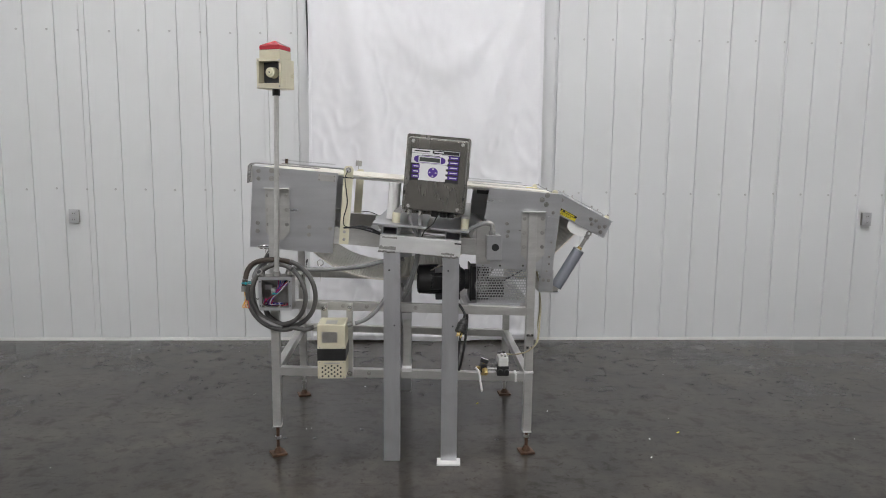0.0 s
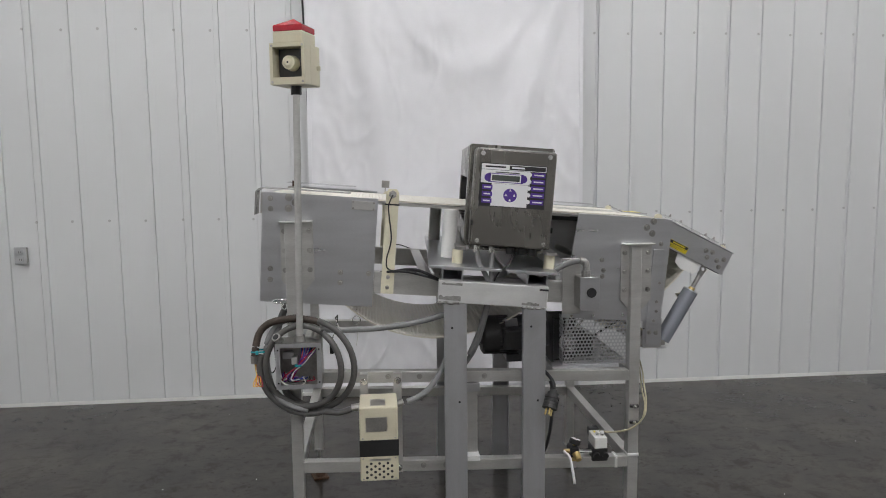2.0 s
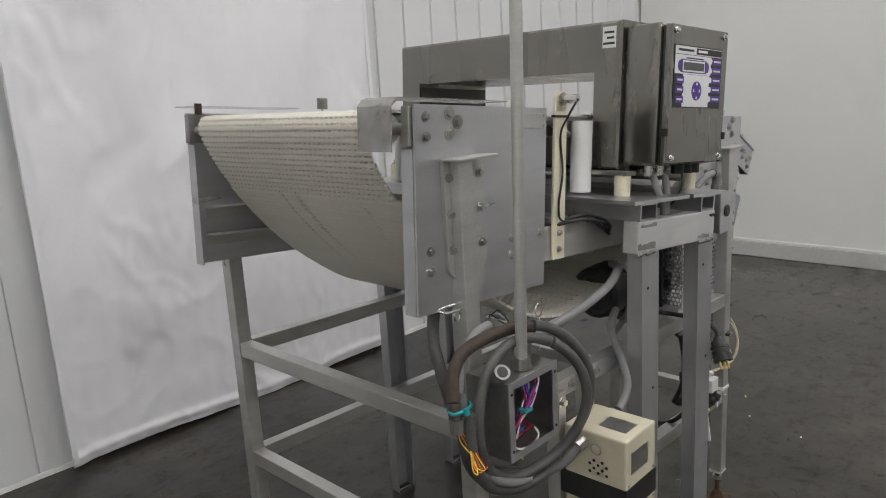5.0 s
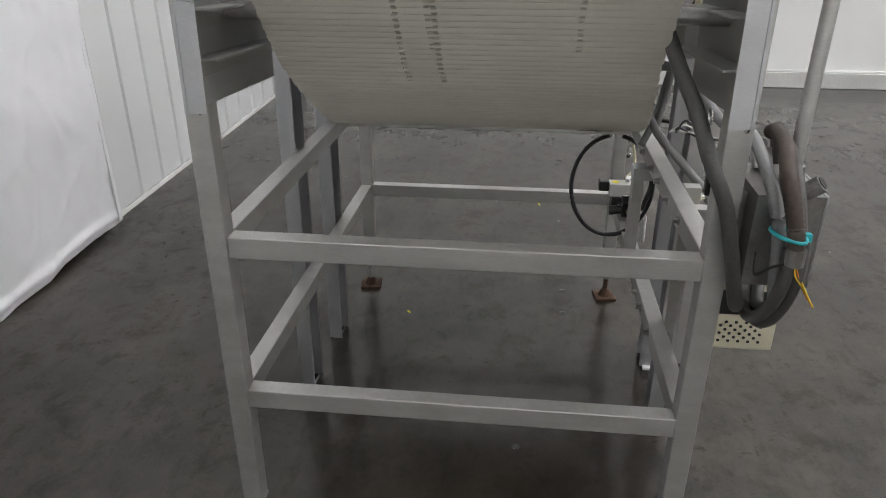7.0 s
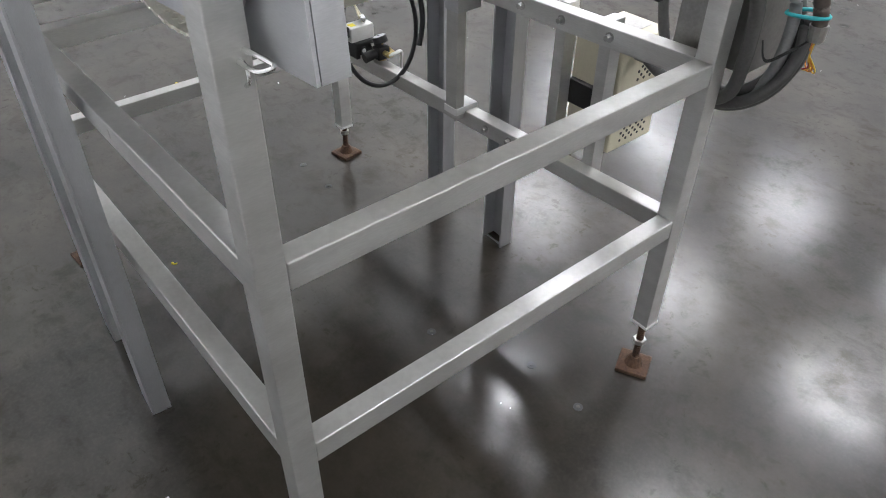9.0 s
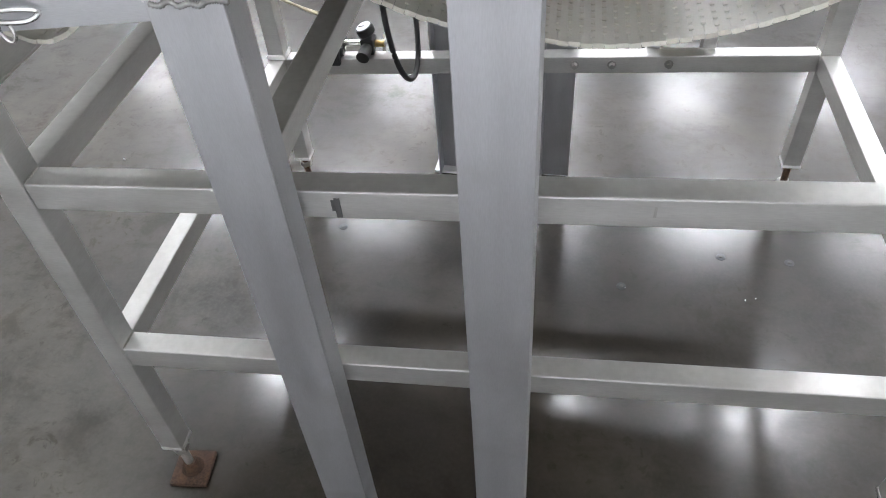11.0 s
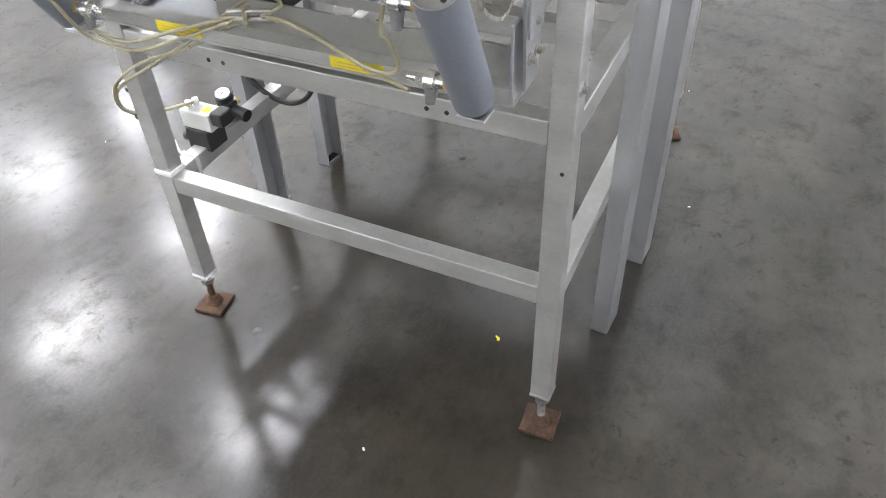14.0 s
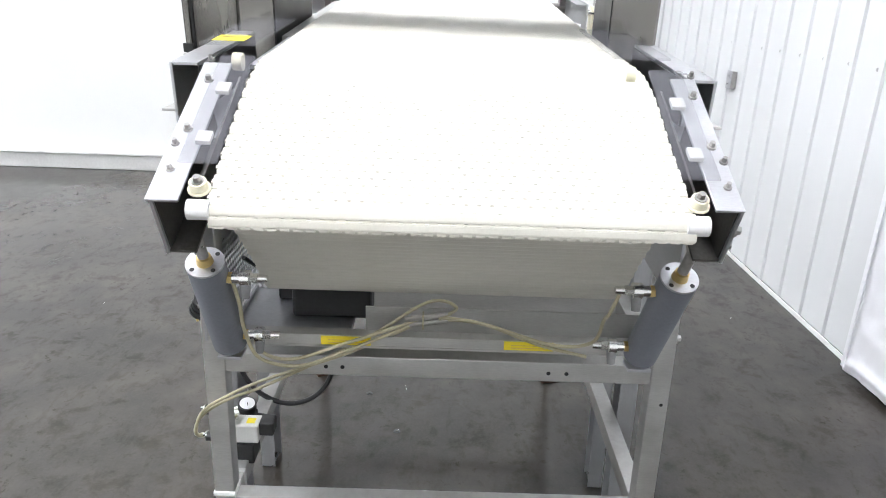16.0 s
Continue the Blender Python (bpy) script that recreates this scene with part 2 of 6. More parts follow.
CLEAR = clear("scuffed clear plastic", (0.30, 0.30, 0.33), 0.14, 0.17)
CLOUDY = clear("clouded clear plastic", (0.36, 0.35, 0.34), 0.25, 0.55)


# ---- mesh helpers ----
def add_box(bm, x0, x1, y0, y1, z0, z1, bevel=0.0, m=None):
    r = bmesh.ops.create_cube(bm, size=1, matrix=Matrix.Translation(((x0 + x1) / 2, (y0 + y1) / 2, (z0 + z1) / 2)) @ Matrix.Diagonal((abs(x1 - x0), abs(y1 - y0), abs(z1 - z0), 1)))
    vs = r["verts"]
    if bevel:
        es = list({e for v in vs for e in v.link_edges})
        g = bmesh.ops.bevel(bm, geom=es, offset=bevel, segments=2, profile=0.5, affect="EDGES")
        vs = list({v for f in g["faces"] for v in f.verts} | {v for v in vs if v.is_valid})
    if m is not None:
        bmesh.ops.transform(bm, matrix=m, verts=vs)
    return bm


def box(*a, **k):
    return add_box(bmesh.new(), *a, **k)


def add_rod(bm, p0, p1, r0, r1=None, seg=16, caps=True):
    p0, p1 = Vector(p0), Vector(p1)
    d = p1 - p0
    m = Matrix.Translation((p0 + p1) / 2) @ d.to_track_quat("Z", "Y").to_matrix().to_4x4()
    bmesh.ops.create_cone(bm, cap_ends=caps, segments=seg, radius1=r0, radius2=r0 if r1 is None else r1, depth=d.length, matrix=m)
    return bm


def rod(*a, **k):
    return add_rod(bmesh.new(), *a, **k)


def spline(points, steps=8, closed=False):
    """A smooth curve through the points."""
    p = [Vector(q) for q in points]
    n = len(p)
    out = []
    for i in range(n if closed else n - 1):
        a, b, c, d = (p[(i + k) % n] if closed else p[min(max(i + k, 0), n - 1)] for k in (-1, 0, 1, 2))
        for s in range(steps):
            t = s / steps
            out.append(0.5 * (2 * b + (c - a) * t + (2 * a - 5 * b + 4 * c - d) * t * t + (3 * b - a - 3 * c + d) * t ** 3))
    if not closed:
        out.append(p[-1])
    return out


def add_tube(bm, points, r, seg=10, steps=8, closed=False, ridge=0.0):
    """A round tube along a smooth curve; ridge makes the wall of a corrugated hose."""
    path = spline(points, steps, closed)
    up = Vector((0.13, 0.21, 0.97))
    rings = []
    n = len(path)
    for i, q in enumerate(path):
        a, b = (path[(i - 1) % n], path[(i + 1) % n]) if closed else (path[max(i - 1, 0)], path[min(i + 1, n - 1)])
        t = (b - a).normalized()
        s = t.cross(up)
        if s.length < 0.05:
            s = t.cross(Vector((1, 0, 0)))
        s.normalize()
        u = s.cross(t)
        rr = r + (ridge if i % 2 else 0)
        rings.append([bm.verts.new(q + (s * math.cos(2 * math.pi * k / seg) + u * math.sin(2 * math.pi * k / seg)) * rr) for k in range(seg)])
    for i in range(n if closed else n - 1):
        a, b = rings[i], rings[(i + 1) % n]
        for k in range(seg):
            bm.faces.new((a[k], a[(k + 1) % seg], b[(k + 1) % seg], b[k])).smooth = True
    if not closed:
        bm.faces.new(rings[0][::-1])
        bm.faces.new(rings[-1])
    return bm


def tube(*a, **k):
    return add_tube(bmesh.new(), *a, **k)


def add_slab(bm, outline, y0, y1):
    """A plate with the given outline in x and z, from y0 to y1."""
    a = [bm.verts.new((x, y0, z)) for x, z in outline]
    b = [bm.verts.new((x, y1, z)) for x, z in outline]
    bm.faces.new(a)
    bm.faces.new(b[::-1])
    for i in range(len(a)):
        j = (i + 1) % len(a)
        bm.faces.new((a[j], a[i], b[i], b[j]))
    return bm


def slab(*a):
    return add_slab(bmesh.new(), *a)


def add_bolt(bm, p, d, r=0.007, h=0.005):
    """A hexagon head with a washer on a surface at p, standing out along d."""
    p, d = Vector(p), Vector(d).normalized()
    add_rod(bm, p - d * 0.001, p + d * 0.0018, r * 1.4, seg=14)
    add_rod(bm, p, p + d * (h + 0.003), r, r * 0.85, seg=6)
    return bm


def part(name, bm, mat, parent=None, label="", m=None, smooth=0):
    """One mesh object from a bmesh, a child of parent where one is given."""
    if m is not None:
        bmesh.ops.transform(bm, matrix=m, verts=bm.verts)
    bmesh.ops.recalc_face_normals(bm, faces=bm.faces)
    me = bpy.data.meshes.new(name)
    bm.to_mesh(me)
    bm.free()
    me.materials.append(mat)
    ob = new(name, me)
    if smooth:
        me.set_sharp_from_angle(angle=radians(smooth))
        for p in me.polygons:
            p.use_smooth = True
    if parent is not None:
        ob.parent = parent
    if label:
        ob["label"] = label
    return ob


def piece(name, me, parent, m):
    """A further object on a shared mesh."""
    ob = new(name, me)
    ob.parent = parent
    ob.matrix_basis = m
    return ob


def thing(name, label, category, at=(0, 0, 0), group=""):
    """The empty at the base of a thing."""
    e = new(name)
    e.empty_display_size = 0.1
    e.location = at
    return tagged(e, label, category, group)


def put(e, m=None):
    """The matrix that carries world places into the thing's own frame."""
    return Matrix.Translation(-e.location) @ (m if m is not None else Matrix())


SLOPE = Matrix.Translation((0.6, 0, 1.325)) @ Matrix.Rotation(radians(4.5), 4, "Y")      # frame of the sloping conveyor: u, y, w
DET = Matrix.Translation((0.6, 0, 0)) @ Matrix.Rotation(radians(-5.0), 4, "Z") @ Matrix.Translation((0, 0, 1.325)) @ Matrix.Rotation(radians(4.5), 4, "Y")
STAND = Matrix.Translation((0.6, 0, 0)) @ Matrix.Rotation(radians(-3.2), 4, "Z") @ Matrix.Translation((-0.6, 0, 0))


# ---- the hall ----
XW, XE, YN, YS, XFAR, XEND, XOUT, YP = -3.02, 4.59, 2.13, -12.0, -7.0, -12.0, 11.5, -4.22
RIB, RIB0 = 0.2172, -1.7356
tagged(part("floor", box(XEND - 0.3, XOUT + 0.3, YS - 0.3, YN + 0.3, -0.2, 0), FLOOR), "dark polished concrete floor with stains and scuffs", "floor", kind="structure")
wall_north = tagged(part("wall_north", box(XFAR - 0.2, XE + 0.2, YN + 0.02, YN + 0.2, 0, CEIL), WALL), "white ribbed steel cladding wall", "wall", kind="structure")
wall_east = tagged(part("wall_east", box(XE, XE + 0.12, YP, YN - 0.025, 0, CEIL), WHITEWALL), "plain white sheet wall above a low curb", "wall", kind="structure")
wall_west = tagged(part("wall_west", box(XW - 0.12, XW, YP, 1.64, 0.0, CEIL, 0.004), WHITEWALL), "plain white sheet wall above a low curb", "wall", kind="structure")
wall_far = tagged(part("wall_far", box(XFAR - 0.2, XFAR, YP, YN - 0.025, 0, CEIL), WHITEWALL), "plain white wall beyond the opening", "wall", kind="structure")
wall_return = tagged(part("wall_return", box(XEND, XFAR - 0.203, YP, YP + 0.2, 0, CEIL), WHITEWALL), "plain white wall deep in the hall", "wall", kind="structure")
wall_return_east = tagged(part("wall_return_east", box(XE + 0.123, XOUT, YP, YP + 0.2, 0, CEIL), WHITEWALL), "plain white wall deep in the hall", "wall", kind="structure")
wall_end_east = tagged(part("wall_end_east", box(XOUT + 0.003, XOUT + 0.2, YS, YP + 0.2, 0, CEIL), ENDWALL), "plain pale wall at the hall's far end", "wall", kind="structure")
wall_end = tagged(part("wall_end", box(XEND - 0.2, XEND - 0.003, YS, YP + 0.2, 0, CEIL), ENDWALL), "plain pale wall at the hall's far end", "wall", kind="structure")
wall_south = tagged(part("wall_south", box(XEND - 0.2, XOUT + 0.2, YS - 0.2, YS - 0.003, 0, CEIL), ENDWALL), "plain pale end wall", "wall", kind="structure")
ceiling = tagged(part("ceiling", box(XEND - 0.2, XOUT + 0.2, YS - 0.2, YN + 0.2, CEIL + 0.003, CEIL + 0.15), CEILING), "pale ceiling", "ceiling", kind="structure")

# ribbed cladding sheets, four ribs each
def cladding_sheet():
    outline = []
    for k in range(4):
        x = k * RIB
        outline += [(x - 0.0175, 0.0), (x - 0.0165, 0.004), (x - 0.0145, -0.013), (x + 0.0145, -0.013), (x + 0.0165, 0.004), (x + 0.0175, 0.0)]
    outline = [(-0.03, 0.0)] + outline + [(3 * RIB + RIB - 0.032, 0.0)]
    bm = bmesh.new()
    low = [bm.verts.new((x, y, 0.012)) for x, y in outline]
    top = [bm.verts.new((x, y, CEIL - 0.002)) for x, y in outline]
    back = [bm.verts.new((x, 0.012, z)) for x, z in ((outline[0][0], 0.012), (outline[-1][0], 0.012), (outline[0][0], CEIL - 0.002), (outline[-1][0], CEIL - 0.002))]
    for i in range(len(low) - 1):
        bm.faces.new((low[i], low[i + 1], top[i + 1], top[i]))
    bm.faces.new((low[0], top[0], back[2], back[0]))
    bm.faces.new((low[-1], back[1], back[3], top[-1]))
    return bm


sheet0 = part("cladding_sheet", cladding_sheet(), WALL, wall_north)
x = RIB0 - 4 * RIB * 6
sheet0.location = (x, YN, 0)
while x + 4 * RIB < XE - RIB:
    x += 4 * RIB
    piece("cladding_sheet", sheet0.data, wall_north, Matrix.Translation((x, YN + 0.0004 * (int(x * 7) % 3), 0)))
SCREW = material("painted screw", (0.50, 0.50, 0.49), 0.4, 0.6, 0.15, 30)
bm = rod((0, 0.002, 0), (0, -0.002, 0), 0.008, seg=14)
add_rod(bm, (0, 0, 0), (0, -0.006, 0), 0.005, seg=6)
screw0 = part("screw", bm, SCREW, wall_north)
screw0.location = (RIB0 - 0.037, YN, 2.295)
for k in range(-6, 29):
    for z in (1.15, 2.295, 3.44):
        if not (k == 0 and z == 2.295):
            piece("screw", screw0.data, wall_north, Matrix.Translation((RIB0 + k * RIB - 0.037 + random.uniform(-0.006, 0.006), YN, z + random.uniform(-0.006, 0.006))))
tagged(part("base_trim", box(XFAR, XE - 0.003, YN - 0.022, YN - 0.0165, 0.0, 0.022), NYLON), "white base trim along the ribbed wall", "trim", kind="structure")
for name, x0, x1, y0, y1 in (("baseboard_east", XE - 0.035, XE - 0.003, YP + 0.03, YN - 0.03), ("baseboard_west", XW + 0.003, XW + 0.035, YP + 0.03, 1.636)):
    tagged(part(name, box(x0, x1, y0, y1, 0, 0.115, 0.006), CURB), "low grey-white curb at the foot of the wall", "baseboard", kind="structure")
    tagged(part(name + "_lip", box(x0 + (0.012 if "east" in name else -0.014), x1 + (0.014 if "west" in name else -0.012), y0, y1, 0.117, 0.135, 0.004), NYLON), "white strip on top of the curb", "trim", kind="structure")
tagged(part("floor_joint", box(XFAR, XW - 0.003, 1.645, 1.652, -0.001, 0.0015), INK), "narrow dark joint in the concrete", "floor joint", kind="structure")


def wall_outlet(x, z):
    e = thing("wall_outlet", "grey metal surface box with a double power outlet", "power outlet", (x, YN - 0.003, z), "outlets on the ribbed wall")
    part("box", box(-0.032, 0.032, -0.03, 0.0, -0.048, 0.048, 0.004), BOLT, e)
    part("cover", box(-0.036, 0.036, -0.034, -0.0305, -0.052, 0.052, 0.002), PLATE, e)
    for s in (-1, 1):
        r = part("receptacle", box(-0.017, 0.017, -0.038, -0.0345, s * 0.023 - 0.014, s * 0.023 + 0.014, 0.002), PLATE, e, "grey socket face")
        for q in (-1, 1):
            part("slot", box(q * 0.006 - 0.0012, q * 0.006 + 0.0012, -0.0385, -0.0375, s * 0.023 - 0.006, s * 0.023 + 0.005), INK, r)
    return e


wall_outlet(-1.862, 0.95), wall_outlet(4.18, 0.965)


# drape with folds, hanging a hand's width off the cladding
def drape_mesh():
    nx, nz = 190, 250
    x0, x1, z0, z1 = -0.125, 1.615, 0.012, 5.2
    bm = bmesh.new()
    grid = []
    for j in range(nz + 1):
        tz = (j / nz) ** 1.35                  # finer towards the floor
        z = z0 + (z1 - z0) * tz
        row = []
        for i in range(nx + 1):
            tx = i / nx
            x = x0 + (x1 - x0) * tx + (0.5 - tx) * 0.035 * min(z, 2.6) / 2.6
            sag = max(0.0, z - 0.9)
            fold = 0.010 * math.sin(tx * 17 + 0.5 * z) * (0.4 + 0.5 * tz)
            d1, d2 = tx - (0.16 + 0.10 * (2.6 - z)), tx - (0.92 - 0.17 * (2.6 - z))
            fold -= 0.034 * math.exp(-(d1 / 0.045) ** 2) * min(1, sag) + 0.028 * math.exp(-(d2 / 0.05) ** 2) * min(1, sag)
            c = (tx - 0.57) / 0.2
            fold -= 0.014 * math.exp(-((z - 2.05 - 0.28 * c * c) / 0.08) ** 2) * math.exp(-c * c * 0.7)
            fold += 0.016 * noise.noise((x * 2.2, z * 1.6, 3.1)) + 0.009 * noise.noise((x * 6, z * 4.5, 1.0)) + 0.004 * noise.noise((x * 17, z * 13, 5.0))
            wx, wz = x + 0.06 * noise.noise((x * 3, z * 3, 9.0)), z + 0.06 * noise.noise((x * 3, z * 3, 4.0))
            crease = max(0.0, 1 - 7 * abs(noise.noise((wx * 3.1 + 0.5 * wz, wz * 1.9, 7.7)))) + 0.7 * max(0.0, 1 - 6 * abs(noise.noise((wx * 5.5 - 1.3 * wz, wz * 4.1, 2.2))))
            fold -= 0.0055 * crease * (1.0 if z < 1.6 else max(0.25, 1 - (z - 1.6)))
            fold -= 0.010 * math.exp(-((z - 0.05) / 0.02) ** 2)
            row.append(bm.verts.new((x, 2.065 + fold, z + 0.010 * math.sin(tx * 9) * (1 - tz) ** 8)))
        grid.append(row)
    back = [[bm.verts.new(v.co + Vector((0, 0.004, 0))) for v in row] for row in grid]
    for j in range(nz):
        for i in range(nx):
            bm.faces.new((grid[j][i], grid[j][i + 1], grid[j + 1][i + 1], grid[j + 1][i])).smooth = True
            bm.faces.new((back[j][i], back[j + 1][i], back[j + 1][i + 1], back[j][i + 1])).smooth = True
    for i in range(nx):
        bm.faces.new((grid[0][i], back[0][i], back[0][i + 1], grid[0][i + 1]))
    for j in range(nz):
        bm.faces.new((grid[j][0], grid[j + 1][0], back[j + 1][0], back[j][0]))
        bm.faces.new((grid[j][nx], back[j][nx], back[j + 1][nx], grid[j + 1][nx]))
    return bm


drape = thing("drape", "white vinyl drape with soft folds hanging on the ribbed wall", "drape", (0.77, 2.065, 0.012))
part("sheet", drape_mesh(), DRAPE, drape, m=put(drape))
for x in (-0.115, 1.605):
    bm = slab([(x - 0.011, 0.03), (x + 0.011, 0.03), (x + 0.011 + (0.77 - x) * 0.038, 5.2), (x - 0.011 + (0.77 - x) * 0.038, 5.2)], 2.048, 2.053)
    part("hem", bm, DRAPE, drape, m=put(drape))
for k in range(9):
    part("hook", rod((0.02 + k * 0.19, 2.08, 5.12), (0.02 + k * 0.19, 2.128, 5.14), 0.005, seg=8), BRIGHT, drape, m=put(drape))
pull = thing("cord", "black cord hanging beside the drape", "cord", (-0.17, 2.1, 0.9))
part("strand", tube([(-0.13, 2.10, 5.6), (-0.132, 2.10, 3.0), (-0.120, 2.10, 2.2), (-0.112, 2.10, 1.7)], 0.006, 6), RUBBER, pull, m=put(pull))


# ceiling lamps
def ceiling_light(x, y):
    e = thing("ceiling_light", "long bright fluorescent ceiling light in a white housing", "ceiling light", (x, y, CEIL - 0.06), "ceiling lights")
    part("housing", box(-0.62, 0.62, -0.17, 0.17, 0.012, 0.06, 0.006), CEILING, e)
    part("diffuser", box(-0.58, 0.58, -0.13, 0.13, -0.01, 0.011), GLOW, e, "glowing white diffuser")
    return e


GLOW = glow("lamp diffuser", LAMP)
first = ceiling_light(*LAMPS[0])
for x, y in LAMPS[1:]:
    copy_thing(first, Matrix.Translation((x, y, CEIL - 0.06)))

# anchor studs and small litter on the floor
for x, y in ((0.150, 0.199), (-0.002, 0.206), (1.080, 0.165), (1.238, 0.162), (0.383, 0.312)):
    e = thing("floor_anchor", "cut steel anchor stud flush in the floor", "anchor", (x, y, 0), "anchors in the floor")
    bm = rod((0, 0, -0.005), (0, 0, 0.003), 0.0042, seg=12)
    part("stud", bm, DARKSTEEL, e)
    part("ring", rod((0, 0, -0.004), (0, 0, 0.0012), 0.011, seg=16), INK, e, "dark ring")
bm = bmesh.new()
for k in range(36):
    x, y = random.uniform(-2.2, 3.5), random.uniform(-3.0, 1.9)
    s = random.uniform(0.0006, 0.0016)
    add_box(bm, -s, s, -s * 0.5, s * 0.5, 0, 0.0025, m=Matrix.Translation((x, y, 0)) @ Matrix.Rotation(random.uniform(0, 3), 4, "Z"))
for x, y in ((1.806, -0.068), (1.87, 0.153), (0.357, 0.999), (1.415, 0.559)):
    add_box(bm, -0.0035, 0.0035, -0.002, 0.002, 0, 0.004, 0.001, m=Matrix.Translation((x, y, 0)) @ Matrix.Rotation(x * 5, 4, "Z"))
tagged(part("floor_crumbs", bm, NYLON), "scattered pale crumbs on the floor", "litter", kind="stuff")
bm = bmesh.new()
for x, y, a in ((2.049, 0.236, 0.4), (1.025, 0.693, 1.2)):
    add_box(bm, -0.006, 0.006, -0.002, 0.002, 0, 0.003, 0.001, m=Matrix.Translation((x, y, 0)) @ Matrix.Rotation(a, 4, "Z"))
    add_box(bm, -0.003, 0.003, -0.003, 0.003, 0, 0.004, 0.001, m=Matrix.Translation((x + 0.006, y + 0.004, 0)) @ Matrix.Rotation(a, 4, "Z"))
tagged(part("yellow_scraps", bm, YELLOW), "few small yellow plastic scraps on the floor", "litter", kind="stuff")

# ---- frame of the conveyor ----
conveyor = thing("belt_conveyor", "aluminium-framed belt conveyor with a sloping white plastic belt", "conveyor")
LX, LY, HALF = 1.207, 0.85, 0.0195
SY = 0.013                                    # the south legs and rails


def lean(x):
    """The frame runs slightly downhill towards the discharge end."""
    return -0.030 * (x - 0.6)


def splay(root):
    """The north legs and posts stand slightly outward at the foot."""
    bpy.context.view_layer.update()
    for ob in root.children_recursive:
        if ob.type == "MESH" and ob.data.users == 1:
            back = ob.matrix_world.inverted()
            for v in ob.data.vertices:
                p = ob.matrix_world @ v.co
                if p.y > 0.79:
                    p.y += 0.012 * max(0.0, 1 - p.z / 1.05)
                    v.co = back @ p


def leg(x, y, top, out):
    low = 0.124 + lean(x)
    p = part("leg", box(x - HALF, x + HALF, y - HALF, y + HALF, low + 0.006, top, 0.002), ALU, conveyor)
    part("end_cap", box(x - HALF - 0.001, x + HALF + 0.001, y - HALF - 0.001, y + HALF + 0.001, low, low + 0.0075, 0.001), NYLON if out < 0 else ALU, p)
    bm = rod((x, y, 0.03), (x, y, low + 0.004), 0.0075, seg=12)
    for k in range(12 if x > 0.6 else 17):
        add_rod(bm, (x, y, 0.034 + k * 0.006), (x, y, 0.037 + k * 0.006), 0.0085, seg=12)
    part("threaded_rod", bm, RUST if y < 0.5 else BOLT, p, "stained threaded rod")
    turn = Matrix.Translation((x, y, 0)) @ Matrix.Rotation({(0, SY): 0.45, (LX, SY): 0.15, (0, LY): 0.3, (LX, LY): 0.08}[(x, y)], 4, "Z")
    bm = box(-0.036, 0.036, -0.036, 0.036, 0.0, 0.010, 0.002, m=turn)
    add_rod(bm, (x, y, 0.0095), (x, y, 0.034), 0.022, 0.012, 14)
    part("foot_pad", bm, RUST, p, "rust-brown square foot pad")
    part("nut", rod((x, y, 0.078), (x, y, 0.090), 0.015, seg=6), BOLT, p)
    return p


def leg_bracket(x0, x1, ztop, xl, out):
    """The bolted hat over a leg's head: flange plate, cap and two rows of bolts."""
    y = 0.001 if out < 0 else LY
    a, b = (y + 0.0155, y + 0.0235) if out < 0 else (y - 0.0235, y - 0.0155)
    plate = part("leg_bracket", slab([(x0, ztop), (x1, ztop), (x1, ztop - 0.20), (x1 - 0.03, ztop - 0.235), (x0 + 0.03, ztop - 0.235), (x0, ztop - 0.20)], a, b), ALU, conveyor)
    part("cap", box(x0, x1, min(y + out * 0.024, y - out * 0.0195), max(y + out * 0.024, y - out * 0.0195), ztop + 0.0005, ztop + 0.005, 0.001), ALU, plate)
    face = a if out < 0 else b
    for k in range(3):
        for x in (x0 + 0.013, x1 - 0.013):
            part("bolt", add_bolt(bmesh.new(), (x, face, ztop - 0.03 - 0.067 * k), (0, out, 0), 0.0065), BOLT, plate)


for y, out in ((SY, -1), (LY, 1)):
    leg(0, y, 1.280, out), leg(LX, y, 1.180, out)
    leg_bracket(-0.036, 0.074, 1.281, 0, out)
    leg_bracket(1.158, 1.270, 1.181, LX, out)


def rail(name, x0, x1, y0, y1, z, h=0.04):
    bm = box(x0, x1, y0, y1, z - h, z, 0.002)
    for v in bm.verts:
        v.co.z += lean(v.co.x)
    return part(name, bm, ALU, conveyor)


